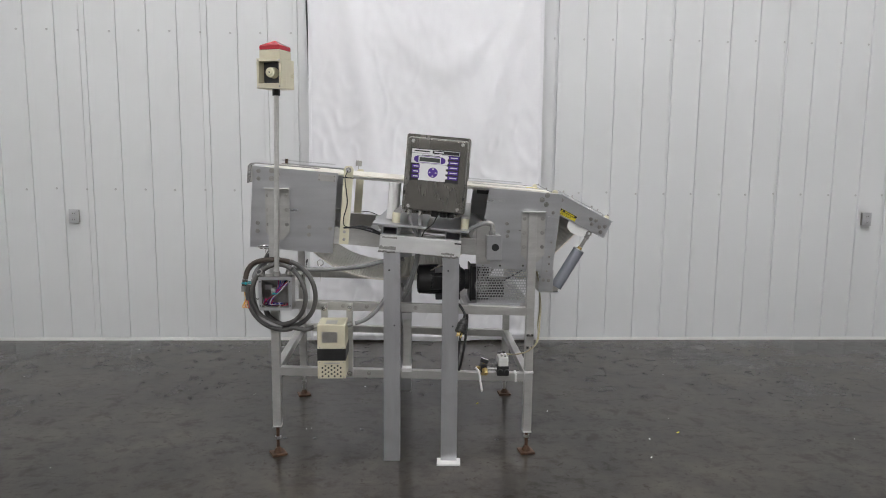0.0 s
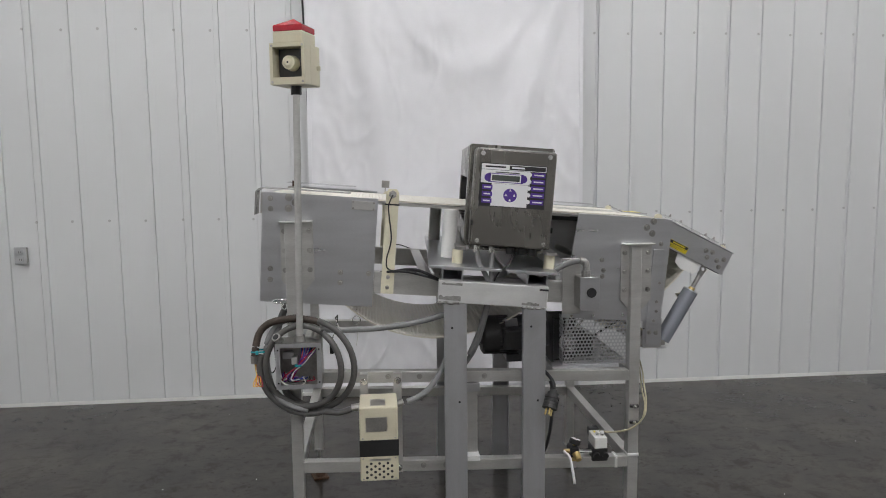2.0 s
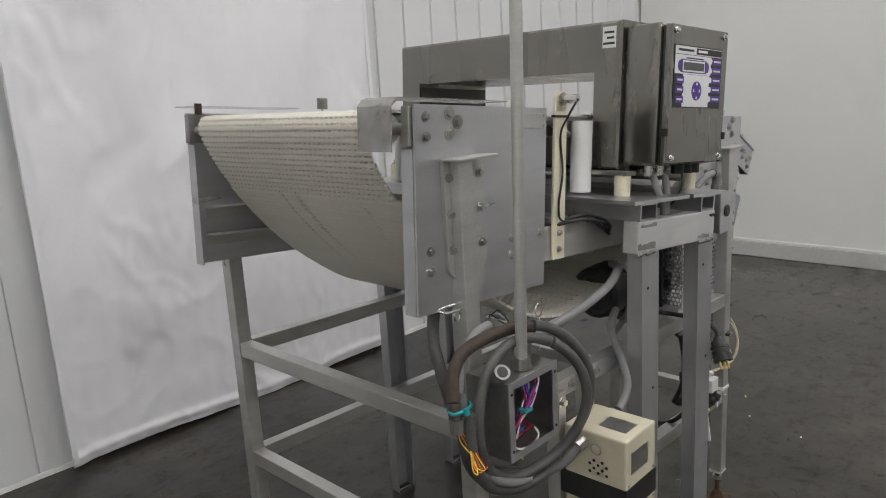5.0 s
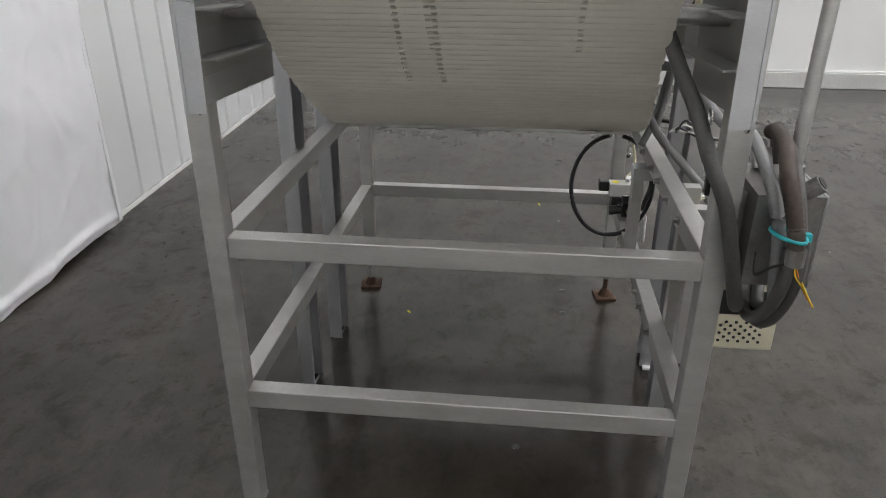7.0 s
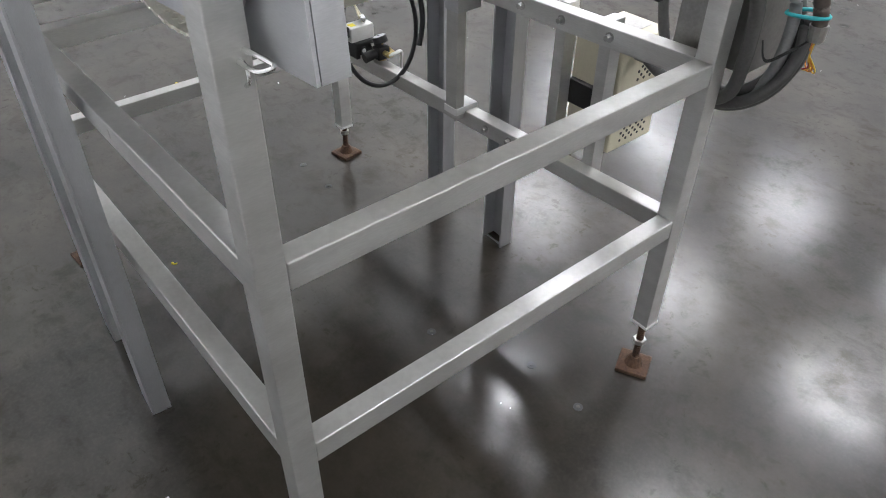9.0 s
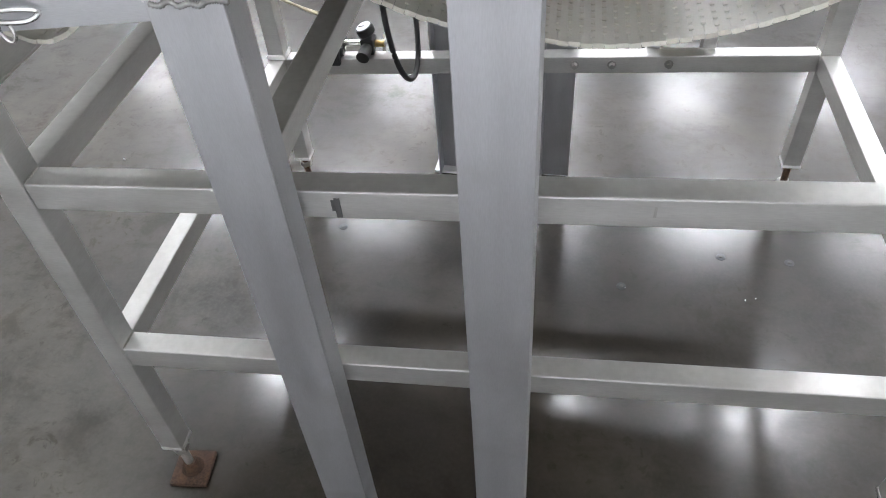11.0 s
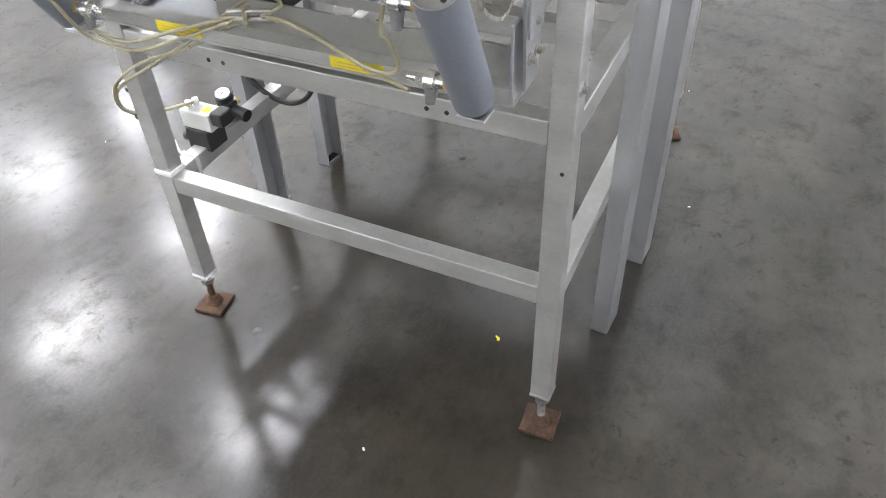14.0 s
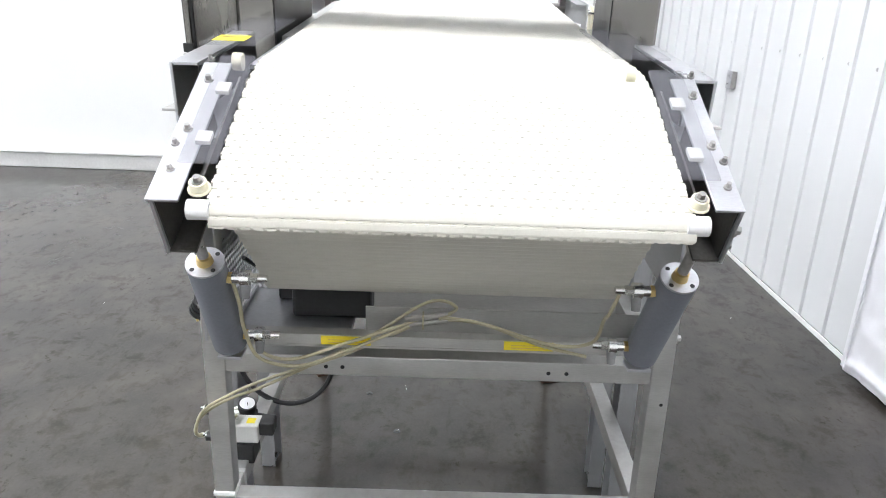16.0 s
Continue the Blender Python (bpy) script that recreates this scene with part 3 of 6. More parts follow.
RU, RL = 0.746, 0.421
for z in (RL, RU):
    r = rail("rail", HALF, LX - HALF, SY - 0.018, SY + 0.018, z)
    for x in ((0.20, 0.32, 0.43, 0.52, 0.66) if z == RU else (0.32, 0.44, 0.52)):
        part("bolt", add_bolt(bmesh.new(), (x, SY - 0.018, z - 0.018 + lean(x)), (0, -1, 0), 0.007), BOLT, r)
        part("bolt", add_bolt(bmesh.new(), (x, SY + 0.018, z - 0.018 + lean(x)), (0, 1, 0), 0.007, 0.009), BOLT, r)
    rail("rail", HALF, LX - HALF, LY - 0.018, LY + 0.018, z)
    rail("rail", -0.018, 0.018, SY + HALF, LY - HALF, z)
    r = rail("rail", LX - 0.018, LX + 0.018, SY + HALF, LY - HALF, z)
    if z == RU:
        for y in (0.222, 0.253, 0.641, 0.675):
            part("hole", rod((LX + 0.0175, y, z - 0.041), (LX + 0.0188, y, z - 0.041), 0.004, seg=10), INK, r)
    # plastic wedges and weld beads in the corners
    for x, y in ((0, SY), (LX, SY), (0, LY), (LX, LY)):
        sx, sy = (1 if x == 0 else -1), (1 if y == SY else -1)
        part("weld", rod((x + sx * 0.02, y - sy * 0.015, z + lean(x)), (x + sx * 0.02, y + sy * 0.016, z + lean(x)), 0.003, seg=8), BRIGHT, conveyor)
mark = box(0.790, 0.797, LY + 0.0181, LY + 0.0187, 0.702, 0.731)
add_box(mark, 0.7972, 0.801, LY + 0.0181, LY + 0.0187, 0.712, 0.728)
part("smudge", mark, HOSE, conveyor, "black scuff mark on the rail")
part("smudge", box(0.442, 0.445, LY + 0.0181, LY + 0.0186, 0.726, 0.740), BOLT, conveyor, "grey scuff mark on the rail")
bm = rod((LX + 0.008, LY + HALF, 0.782), (LX + 0.008, LY + HALF + 0.002, 0.782), 0.011, seg=20)
part("bolt", add_bolt(bm, (LX + 0.008, LY + HALF + 0.002, 0.782), (0, 1, 0), 0.007), BOLT, conveyor)
part("hole", rod((LX + 0.010, LY + HALF - 0.001, 0.662), (LX + 0.010, LY + HALF + 0.0006, 0.662), 0.004, seg=12), INK, conveyor)
part("hole", rod((LX + HALF - 0.001, LY + 0.007, 0.645), (LX + HALF + 0.0006, LY + 0.007, 0.645), 0.0035, seg=12), INK, conveyor)
rail("cross_member", 0.89, 0.93, SY + 0.0185, LY - 0.0185, RU)
part("hanger", box(0.60, 0.64, SY + 0.0185, 0.058, RL - 0.02, RU - 0.05, 0.002), ALU, conveyor)
part("hanger_strap", box(0.597, 0.643, SY - 0.0225, 0.060, RU - 0.075, RU - 0.045, 0.001), PLATE, conveyor)
part("hanger_strap", box(0.597, 0.643, SY - 0.0225, 0.060, RL - 0.006, RL + 0.012, 0.001), NYLON, conveyor)
part("leg_collar", box(LX - 0.0225, LX + 0.0225, SY - 0.0225, SY + 0.0225, RL - 0.017, RL - 0.006, 0.002), NYLON, conveyor, "white tie strap around the leg")
splay(conveyor)


# ---- side plates of the sloping bed ----
def side(y, out):
    """Side plates, flanges, bolts, stiffeners; y is the outer face and out its direction."""
    t = -0.004 * out
    a, b = sorted((y, y + t))
    w = lambda d0, d1: sorted((y - out * d0, y - out * d1))
    p = part("side_plate", slab([(-0.693, 0.007), (-0.303, 0.007), (-0.303, -0.37), (-0.687, -0.37)], a, b), PLATE, conveyor, "satin aluminium infeed side plate", m=SLOPE)
    f0, f1 = w(0.005, 0.034)
    part("end_flange", slab([(-0.693, -0.07), (-0.689, -0.07), (-0.683, -0.37), (-0.687, -0.37)], f0, f1), PLATE, p, m=SLOPE)
    part("top_flange", slab([(-0.66, 0.006), (-0.303, 0.006), (-0.303, 0.002), (-0.66, 0.002)], f0, f1), PLATE, p, m=SLOPE)
    part("bearing_block", box(-0.70, -0.665, *w(0.006, 0.026), -0.066, 0.004, 0.002), BOLT, p, m=SLOPE)
    for u, v in ((-0.666, -0.014), (-0.664, -0.049), (-0.605, -0.007), (-0.582, -0.023), (-0.604, -0.044), (-0.656, -0.254), (-0.655, -0.292), (-0.418, -0.254), (-0.417, -0.290), (-0.321, -0.254)):
        big = 0.0092 if -0.61 < u < -0.58 else 0.0068
        part("bolt", add_bolt(bmesh.new(), (u, y, v), (0, out, 0), big), BOLT, p, m=SLOPE)
    part("name_plate", box(-0.392, -0.312, *sorted((y + out * 0.0002, y + out * 0.0028)), -0.035, -0.004, 0.0012), ALU, p, "small blank riveted plate", m=SLOPE)
    for u in (-0.387, -0.317):
        for v in (-0.030, -0.009):
            part("rivet", rod((u, y, v), (u, y + out * 0.003, v), 0.0035, seg=10), BOLT, p, m=SLOPE)
    for v in (-0.225, -0.295):
        part("stiffener", box(-0.66, -0.34, *w(0.0055, 0.045), v - 0.004, v, 0.001), ALU, p, m=SLOPE)
        part("stiffener", box(-0.66, -0.34, *w(0.0055, 0.0095), v - 0.03, v - 0.0045), ALU, p, m=SLOPE)
    q = part("side_plate", slab([(0.405, 0.0), (0.752, 0.0), (0.742, -0.455), (0.697, -0.455), (0.69, -0.375), (0.375, -0.375)], a, b), PLATE, conveyor, "satin aluminium discharge side plate", m=SLOPE)
    part("top_flange", slab([(0.41, 0.0), (0.75, 0.0), (0.75, -0.004), (0.41, -0.004)], *w(0.0045, 0.040)), PLATE, q, m=SLOPE)
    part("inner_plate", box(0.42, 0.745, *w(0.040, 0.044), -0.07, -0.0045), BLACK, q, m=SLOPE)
    for u, v in ((0.681, -0.011), (0.658, -0.034), (0.680, -0.054), (0.717, -0.090), (0.504, -0.160), (0.513, -0.197), (0.511, -0.219), (0.723, -0.231), (0.72, -0.30), (0.722, -0.335), (0.715, -0.37), (0.705, -0.415), (0.73, -0.415)):
        part("bolt", add_bolt(bmesh.new(), (u, y, v), (0, out, 0), 0.0085 if v > -0.06 else 0.006), BOLT, q, m=SLOPE)
    part("backing_strip", box(0.690, 0.738, *sorted((y + out * 0.0003, y + out * 0.0035)), -0.385, -0.11, 0.001), PLATE, q, m=SLOPE)
    # ivory sensor post between the bed halves
    top = 0.044 if out < 0 else 0.008
    s = part("sensor_post", slab([(-0.276, -0.32), (-0.232, -0.32), (-0.232, top - 0.012), (-0.240, top), (-0.268, top), (-0.276, top - 0.012)], *w(-0.004, 0.002)), IVORY, conveyor, "ivory plastic sensor post", m=SLOPE)
    part("sensor", rod((-0.254, y - out * 0.01, top - 0.018), (-0.254, y + out * 0.045, top - 0.018), 0.009, seg=14), BRIGHT, s, "threaded metal sensor", m=SLOPE)
    part("sensor_nut", rod((-0.254, y + out * 0.005, top - 0.018), (-0.254, y + out * 0.013, top - 0.018), 0.014, seg=6), BOLT, s, m=SLOPE)
    part("sensor_cable", tube([(-0.254, y + out * 0.046, top - 0.018), (-0.266, y + out * 0.03, -0.01), (-0.262, y + out * 0.009, -0.05), (-0.250, y + out * 0.008, -0.13), (-0.262, y + out * 0.008, -0.20), (-0.25, y + out * 0.01, -0.235), (-0.18, y + out * 0.02, -0.235), (-0.1, y - out * 0.02, -0.26)], 0.0024, 6), RUBBER, s, m=SLOPE)
    part("tie", box(-0.279, -0.229, *w(-0.006, 0.004), -0.012, -0.007), INK, s, m=SLOPE)
    for v in (-0.262, -0.298):
        part("bolt", add_bolt(bmesh.new(), (-0.254, y + out * 0.004, v), (0, out, 0), 0.005), BOLT, s, m=SLOPE)
    if out > 0:
        part("reflector_stem", box(-0.270, -0.265, *w(-0.010, -0.0065), -0.01, 0.0235), BOLT, s, m=SLOPE)
        part("reflector", box(-0.285, -0.250, *w(-0.012, -0.005), 0.024, 0.056, 0.002), BOLT, s, "small grey reflector", m=SLOPE)
    # rail that ties the bed halves together
    part("bed_rail", box(-0.3025, 0.374, *w(0.003, 0.028), -0.322, -0.245, 0.002), ALU, conveyor, m=SLOPE)
    part("wear_strip", box(-0.30, 0.40, *w(0.090, 0.118), -0.017, -0.008), BOLT, conveyor, "grey wear strip under the belt edge", m=SLOPE)


side(0.025, -1)
side(0.825, 1)
BY0, BY1 = 0.107, 0.733
part("slider_bed", box(-0.62, 0.70, BY0 + 0.02, BY1 - 0.02, -0.016, -0.009), PLATE, conveyor, m=SLOPE)
hr = part("head_roller", rod((-0.675, BY0 + 0.004, -0.036), (-0.675, BY1 - 0.004, -0.036), 0.029, seg=24), NYLON, conveyor, m=SLOPE, smooth=40)
part("shaft", rod((-0.675, 0.03, -0.036), (-0.675, 0.82, -0.036), 0.011, seg=16), BOLT, hr, m=SLOPE, smooth=40)
part("drive_roller", rod((0.40, 0.06, -0.235), (0.40, 0.79, -0.235), 0.05, seg=24), NYLON, conveyor, m=SLOPE, smooth=40)
for u, v in ((-0.52, -0.235), (-0.40, -0.20), (0.55, -0.20)):
    part("cross_rod", rod((u, 0.03, v), (u, 0.82, v), 0.014, seg=16), BOLT, conveyor, m=SLOPE, smooth=40)
for y in (0.105, 0.735):
    part("bed_support", rod((-0.040, y, -0.19), (-0.040, y, -0.017), 0.026, seg=24), NYLON, conveyor, "round white plastic support", m=SLOPE, smooth=40)
part("cross_angle", box(-0.14, -0.10, 0.03, 0.82, -0.25, -0.246), ALU, conveyor, m=SLOPE)

# nose with side guards
NOSE = SLOPE @ Matrix.Translation((0.752, 0, -0.004)) @ Matrix.Rotation(radians(22.6), 4, "Y")


def nose_side(y, out):
    bed = 0.040 if out < 0 else 0.780
    tip = 0.288 if out < 0 else 0.274
    w = lambda d0, d1: sorted((y - out * d0, y - out * d1))
    g = part("nose_guard", slab([(-0.005, 0.0), (tip, 0.0), (tip + 0.002, -0.088), (0.03, -0.088), (-0.01, -0.055)], *w(0.0, 0.004)), PLATE, conveyor, "bolted aluminium nose side guard", m=NOSE)
    part("top_flange", box(-0.003, tip + 0.002, *w(-0.004 if out < 0 else 0.0, 0.036), 0.001, 0.005, 0.001), PLATE, g, m=NOSE)
    # the guard's inner shade is put into colour here, with an added sheet
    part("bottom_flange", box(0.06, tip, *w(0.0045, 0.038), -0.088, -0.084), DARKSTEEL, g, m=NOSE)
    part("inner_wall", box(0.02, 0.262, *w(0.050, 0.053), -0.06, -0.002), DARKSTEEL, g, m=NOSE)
    part("liner", box(0.034, tip - 0.004, *w(0.0042, 0.0062), -0.0838, -0.001), DARKSTEEL, g, "dark sheet for the shade inside the guard", m=NOSE)
    part("cover_strip", box(-0.006, 0.232, *w(0.022, 0.070), 0.0125, 0.0165, 0.001), CLEAR, g, "scuffed clear plastic cover strip", m=NOSE)
    for u in (0.055, 0.165):
        part("spacer", box(u, u + 0.022, *w(0.031, 0.050), 0.0055, 0.012, 0.001), NYLON, g, m=NOSE)
        part("bolt", add_bolt(bmesh.new(), (u + 0.005, y - out * 0.02, 0.017), (0, 0, 1), 0.0044), BOLT, g, m=NOSE)
    for u in (0.01, 0.20, 0.235):
        part("bolt", add_bolt(bmesh.new(), (u, y - out * 0.012, 0.0055 if u > 0.232 else 0.017), (0, 0, 1), 0.0038), BOLT, g, m=NOSE)
    for u, v in ((0.02, -0.02), (0.022, -0.045), (0.19, -0.035), (0.205, -0.055), (0.215, -0.03), (0.245, -0.05), (0.268, -0.035), (0.262, -0.068)):
        part("bolt", add_bolt(bmesh.new(), (u, y, v), (0, out, 0), 0.0065), BOLT, g, m=NOSE)
    lab = part("warning_label", box(0.035, 0.125, *sorted((y + out * 0.0003, y + out * 0.0012)), -0.082, -0.055), YELLOW, g, "yellow warning label with black print", m=NOSE)
    part("print", box(0.036, 0.124, *sorted((y + out * 0.0013, y + out * 0.0017)), -0.0665, -0.056), INK, lab, "black heading band", m=NOSE)
    part("print", box(0.060, 0.112, *sorted((y + out * 0.0018, y + out * 0.0021)), -0.0635, -0.059), YELLOW, lab, m=NOSE)
    part("print", rod((0.046, y + out * 0.0013, -0.062), (0.046, y + out * 0.0021, -0.062), 0.0052, seg=3), YELLOW, lab, m=NOSE)
    for k in range(3):
        part("print", box(0.045, 0.118 - 0.012 * k, *sorted((y + out * 0.0013, y + out * 0.0017)), -0.0705 - 0.0042 * k, -0.0695 - 0.0042 * k), INK, lab, m=NOSE)
    c = part("clevis_plate", slab([(0.10, -0.088), (0.20, -0.088), (0.199, -0.122), (0.188, -0.134), (0.135, -0.136), (0.106, -0.122)], *w(0.008, 0.013)), NYLON if out < 0 else PLATE, g, "pale bracket for the cylinder rod", m=NOSE)
    e = part("end_bushing", rod((0.292, y - out * 0.046, -0.007), (0.292, y - out * 0.073, -0.007), 0.0125, seg=20), NYLON, conveyor, "white nylon bushing", m=NOSE, smooth=40)
    bm = rod((0.270, y - out * 0.057, 0.008), (0.270, y - out * 0.057, 0.018), 0.0115, 0.0105, 20)
    add_rod(bm, (0.270, y - out * 0.057, 0.0052), (0.270, y - out * 0.057, 0.0079), 0.014, seg=20)
    k = part("knob", bm, IVORY, conveyor, "round ivory plastic wheel", m=NOSE, smooth=40)
    part("knob_bolt", add_bolt(bmesh.new(), (0.270, y - out * 0.057, 0.018), (0, 0, 1), 0.0055), BOLT, k, m=NOSE)
    # clear cover and its bent end over the bed's edge
    y, w = bed, (lambda d0, d1: sorted((bed - out * d0, bed - out * d1)))
    part("clear_cover", box(0.33, 0.66, *w(0.0, 0.088), 0.012, 0.016), CLEAR, conveyor, "scuffed clear plastic cover", m=SLOPE)
    part("cover_wheel", rod((0.735, y - out * 0.088, 0.001), (0.735, y - out * 0.074, 0.001), 0.013, seg=20), IVORY, conveyor, "ivory plastic wheel", m=SLOPE, smooth=40)
    if out < 0:
        t = part("cover_label", box(0.585, 0.640, *w(0.015, 0.066), 0.0163, 0.0170), YELLOW, conveyor, "yellow label with faint print", m=SLOPE)
        part("print", box(0.60, 0.606, *w(0.022, 0.055), 0.0172, 0.0175), INK, t, m=SLOPE)
    if out < 0:
        z0, z1 = w(0.012, 0.100)
        bm = box(-0.70, -0.40, z0, z1, 0.017, 0.020)
        add_box(bm, -0.722, -0.7195, z0, z1, -0.075, 0.004)
        add_slab(bm, [(-0.722, 0.004), (-0.7195, 0.004), (-0.70, 0.017), (-0.70, 0.020), (-0.712, 0.016)], z0, z1)
        part("clear_cover", bm, CLOUDY, conveyor, "bent clear plastic cover over the belt edge", m=SLOPE)
    else:
        part("clear_cover", box(-0.70, -0.40, 0.762, 0.862, 0.020, 0.0235), CLEAR, conveyor, "flat clear plastic cover over the belt edge", m=SLOPE)
        part("cover_stud", rod((-0.672, 0.80, 0.005), (-0.672, 0.80, 0.030), 0.009, seg=10), RUST, conveyor, m=SLOPE)


nose_side(0.080, -1)
nose_side(0.791, 1)


# ---- the belt: hinged rows on a closed path ----
def on_slope(u, v):
    q = SLOPE @ Vector((u, 0, v))
    return (q.x, q.z)


nose = lambda s, v: (NOSE @ Vector((s, 0, v)))
loop = [on_slope(u, 0.0) for u in (-0.675, -0.5, -0.3, 0.0, 0.3, 0.55, 0.70)] + [on_slope(0.745, -0.006)]
loop += [(nose(s, 0.004).x, nose(s, 0.004).z) for s in (0.06, 0.15, 0.275)]
loop += [(nose(0.303, -0.008).x, nose(0.303, -0.008).z), (nose(0.302, -0.027).x, nose(0.302, -0.027).z)]
loop += [(1.53, 1.105), (1.46, 1.085), (1.40, 1.025), (1.335, 0.962), (1.285, 0.910), (1.225, 0.862), (1.165, 0.846), (1.10, 0.885), (1.04, 0.985), (0.985, 1.03), (0.92, 0.99), (0.847, 0.944), (0.72, 0.879),
         (0.60, 0.852), (0.49, 0.841), (0.37, 0.861), (0.27, 0.901), (0.17, 0.972), (0.09, 1.045), (0.01, 1.135), (-0.06, 1.235), (-0.098, 1.31)]
loop += [on_slope(-0.705, -0.045), on_slope(-0.707, -0.022)]
pts = spline([(x, 0, z) for x, z in loop], 14, True)
cum = [0.0]
for i in range(len(pts)):
    cum.append(cum[-1] + (pts[(i + 1) % len(pts)] - pts[i]).length)
ROWS = 300
pitch = cum[-1] / ROWS


def along(s):
    s %= cum[-1]
    i = int(np.searchsorted(cum, s, side="right")) - 1
    a, b = pts[i % len(pts)], pts[(i + 1) % len(pts)]
    return a + (b - a) * ((s - cum[i]) / max(1e-9, cum[i + 1] - cum[i]))


GROOVE = 0.0016


def row_outline(gap):
    if gap == GROOVE:                          # shallow hinge groove between flush rows
        h = pitch / 2
        return [(-h, -0.006), (h, -0.006), (h, -0.0032), (h - gap, -0.0004), (h * 0.45, 0.0), (-h * 0.45, 0.0), (-h + gap, -0.0004), (-h, -0.0032)]
    h, edge = pitch / 2 - gap, 0.0007 if gap > 0.001 else 0.0004
    return [(-h, -0.006), (h, -0.006), (h, -edge), (h * 0.45, 0.0), (-h * 0.45, 0.0), (-h, -edge)]


def belt_row(y0, y1, gap, notches=()):
    """One row of the belt; the notches are stretches where its hinge edge is open."""
    bm = bmesh.new()
    for y in notches:
        add_slab(bm, row_outline(gap), y0, y - 0.0042)
        add_slab(bm, row_outline(0.0036), y - 0.0042, y + 0.0042)
        y0 = y + 0.0042
    add_slab(bm, row_outline(gap), y0, y1)
    return bm


# stretched open on top, open and narrower below the infeed roller, closed up where it sags
WIDE, MIDDLE = (BY1 - BY0) / 2, (BY0 + BY1) / 2
row0 = part("belt_row", belt_row(0.146 - MIDDLE, 0.724 - MIDDLE, GROOVE), BELT, conveyor)
row_open = part("belt_row", belt_row(0.137 - MIDDLE, 0.728 - MIDDLE, 0.0018), BELT, conveyor)
row_shut = part("belt_row", belt_row(-WIDE, WIDE, 0.0003), BELT, conveyor)
row_worn = part("belt_row", belt_row(-WIDE, WIDE, 0.0003, (0.041, 0.100)), BELT, conveyor)
row_torn = part("belt_row", belt_row(-WIDE, WIDE, 0.0003, (-0.178, 0.041, 0.050, 0.100)), BELT, conveyor)
made = {}
kn_v, kn_f = [], []
for r in range(ROWS):
    c = along(r * pitch)
    drift = (0.0015 if r % 2 else 0.0)
    if 120 <= r <= 283:
        drift += 0.016 * max(0.0, 1 - abs(r - 160) / 40) - 0.009 * max(0.0, min(1.0, (r - 200) / 40)) + 0.021 * max(0.0, min(1.0, (r - 252) / 16))
    if r < 60:
        drift += 0.010 * (1 - r / 60)
    if r > 283:
        drift += 0.010
    d = (along(r * pitch + 0.004) - along(r * pitch - 0.004)).normalized()
    ang = math.atan2(-d.z, d.x)
    m = Matrix.Translation((c.x, MIDDLE + drift, c.z)) @ Matrix.Rotation(ang, 4, "Y")
    kind = row0 if r < 135 else row_open if r > 283 else row_torn if r in (272, 274, 275, 277, 279, 280, 281) else row_worn if r > 264 else row_shut
    if kind not in made:
        made[kind] = True
        kind.matrix_basis = m
    else:
        piece("belt_row", kind.data, conveyor, m)
    if 262 < r <= 282:
        continue
    m2 = Matrix.Translation((*(along((r + 0.5) * pitch)[:1]), 0, along((r + 0.5) * pitch).z)) @ Matrix.Rotation(ang, 4, "Y")
    g = 0.0025
    for k in range(38):
        y = 0.150 + k * 0.0155 + (0.00775 if r % 2 else 0) + drift
        if not 0.142 < y - drift < 0.720:
            continue
        i0 = len(kn_v)
        kn_v += [tuple(m2 @ Vector((sx * g, y + sy * (0.0054 if r < 135 else 0.0045), sz))) for sx in (-1, 1) for sy in (-1, 1) for sz in ((-0.0076, -0.0055) if 135 <= r <= 262 else (-0.0055, -0.0003))]
        kn_f += [tuple(i0 + q for q in f) for f in ((0, 1, 3, 2), (4, 6, 7, 5), (0, 4, 5, 1), (2, 3, 7, 6), (1, 5, 7, 3), (0, 2, 6, 4))]
me = bpy.data.meshes.new("belt_knuckles")
me.from_pydata(kn_v, [], kn_f)
me.materials.append(BELT)
kn = new("belt_knuckles", me)
kn.parent = conveyor
tagged(kn, "small hinge knuckles between the belt rows", kind="stuff")

# ---- discharge end: cross channel, cylinders, air lines ----
part("cross_channel", box(1.252, 1.318, 0.032, 0.814, 0.795, 0.799), ALU, conveyor)
part("cross_channel", box(1.314, 1.318, 0.032, 0.814, 0.7995, 0.818), ALU, conveyor)
part("cross_channel", box(1.252, 1.256, 0.300, 0.814, 0.7995, 0.845), ALU, conveyor)
for y in (0.0325, 0.808):
    part("end_plate", box(1.250, 1.320, y, y + 0.005, 0.800, 0.905, 0.001), PLATE, conveyor)
for y in (0.230, 0.543):
    lab = part("warning_label", box(1.3183, 1.3192, y, y + 0.085, 0.8005, 0.8165), YELLOW, conveyor, "yellow label with faint print")
    for q in (0.804, 0.809):
        part("print", box(1.3193, 1.3196, y + 0.012, y + 0.072, q, q + 0.0012), BRASS, lab)


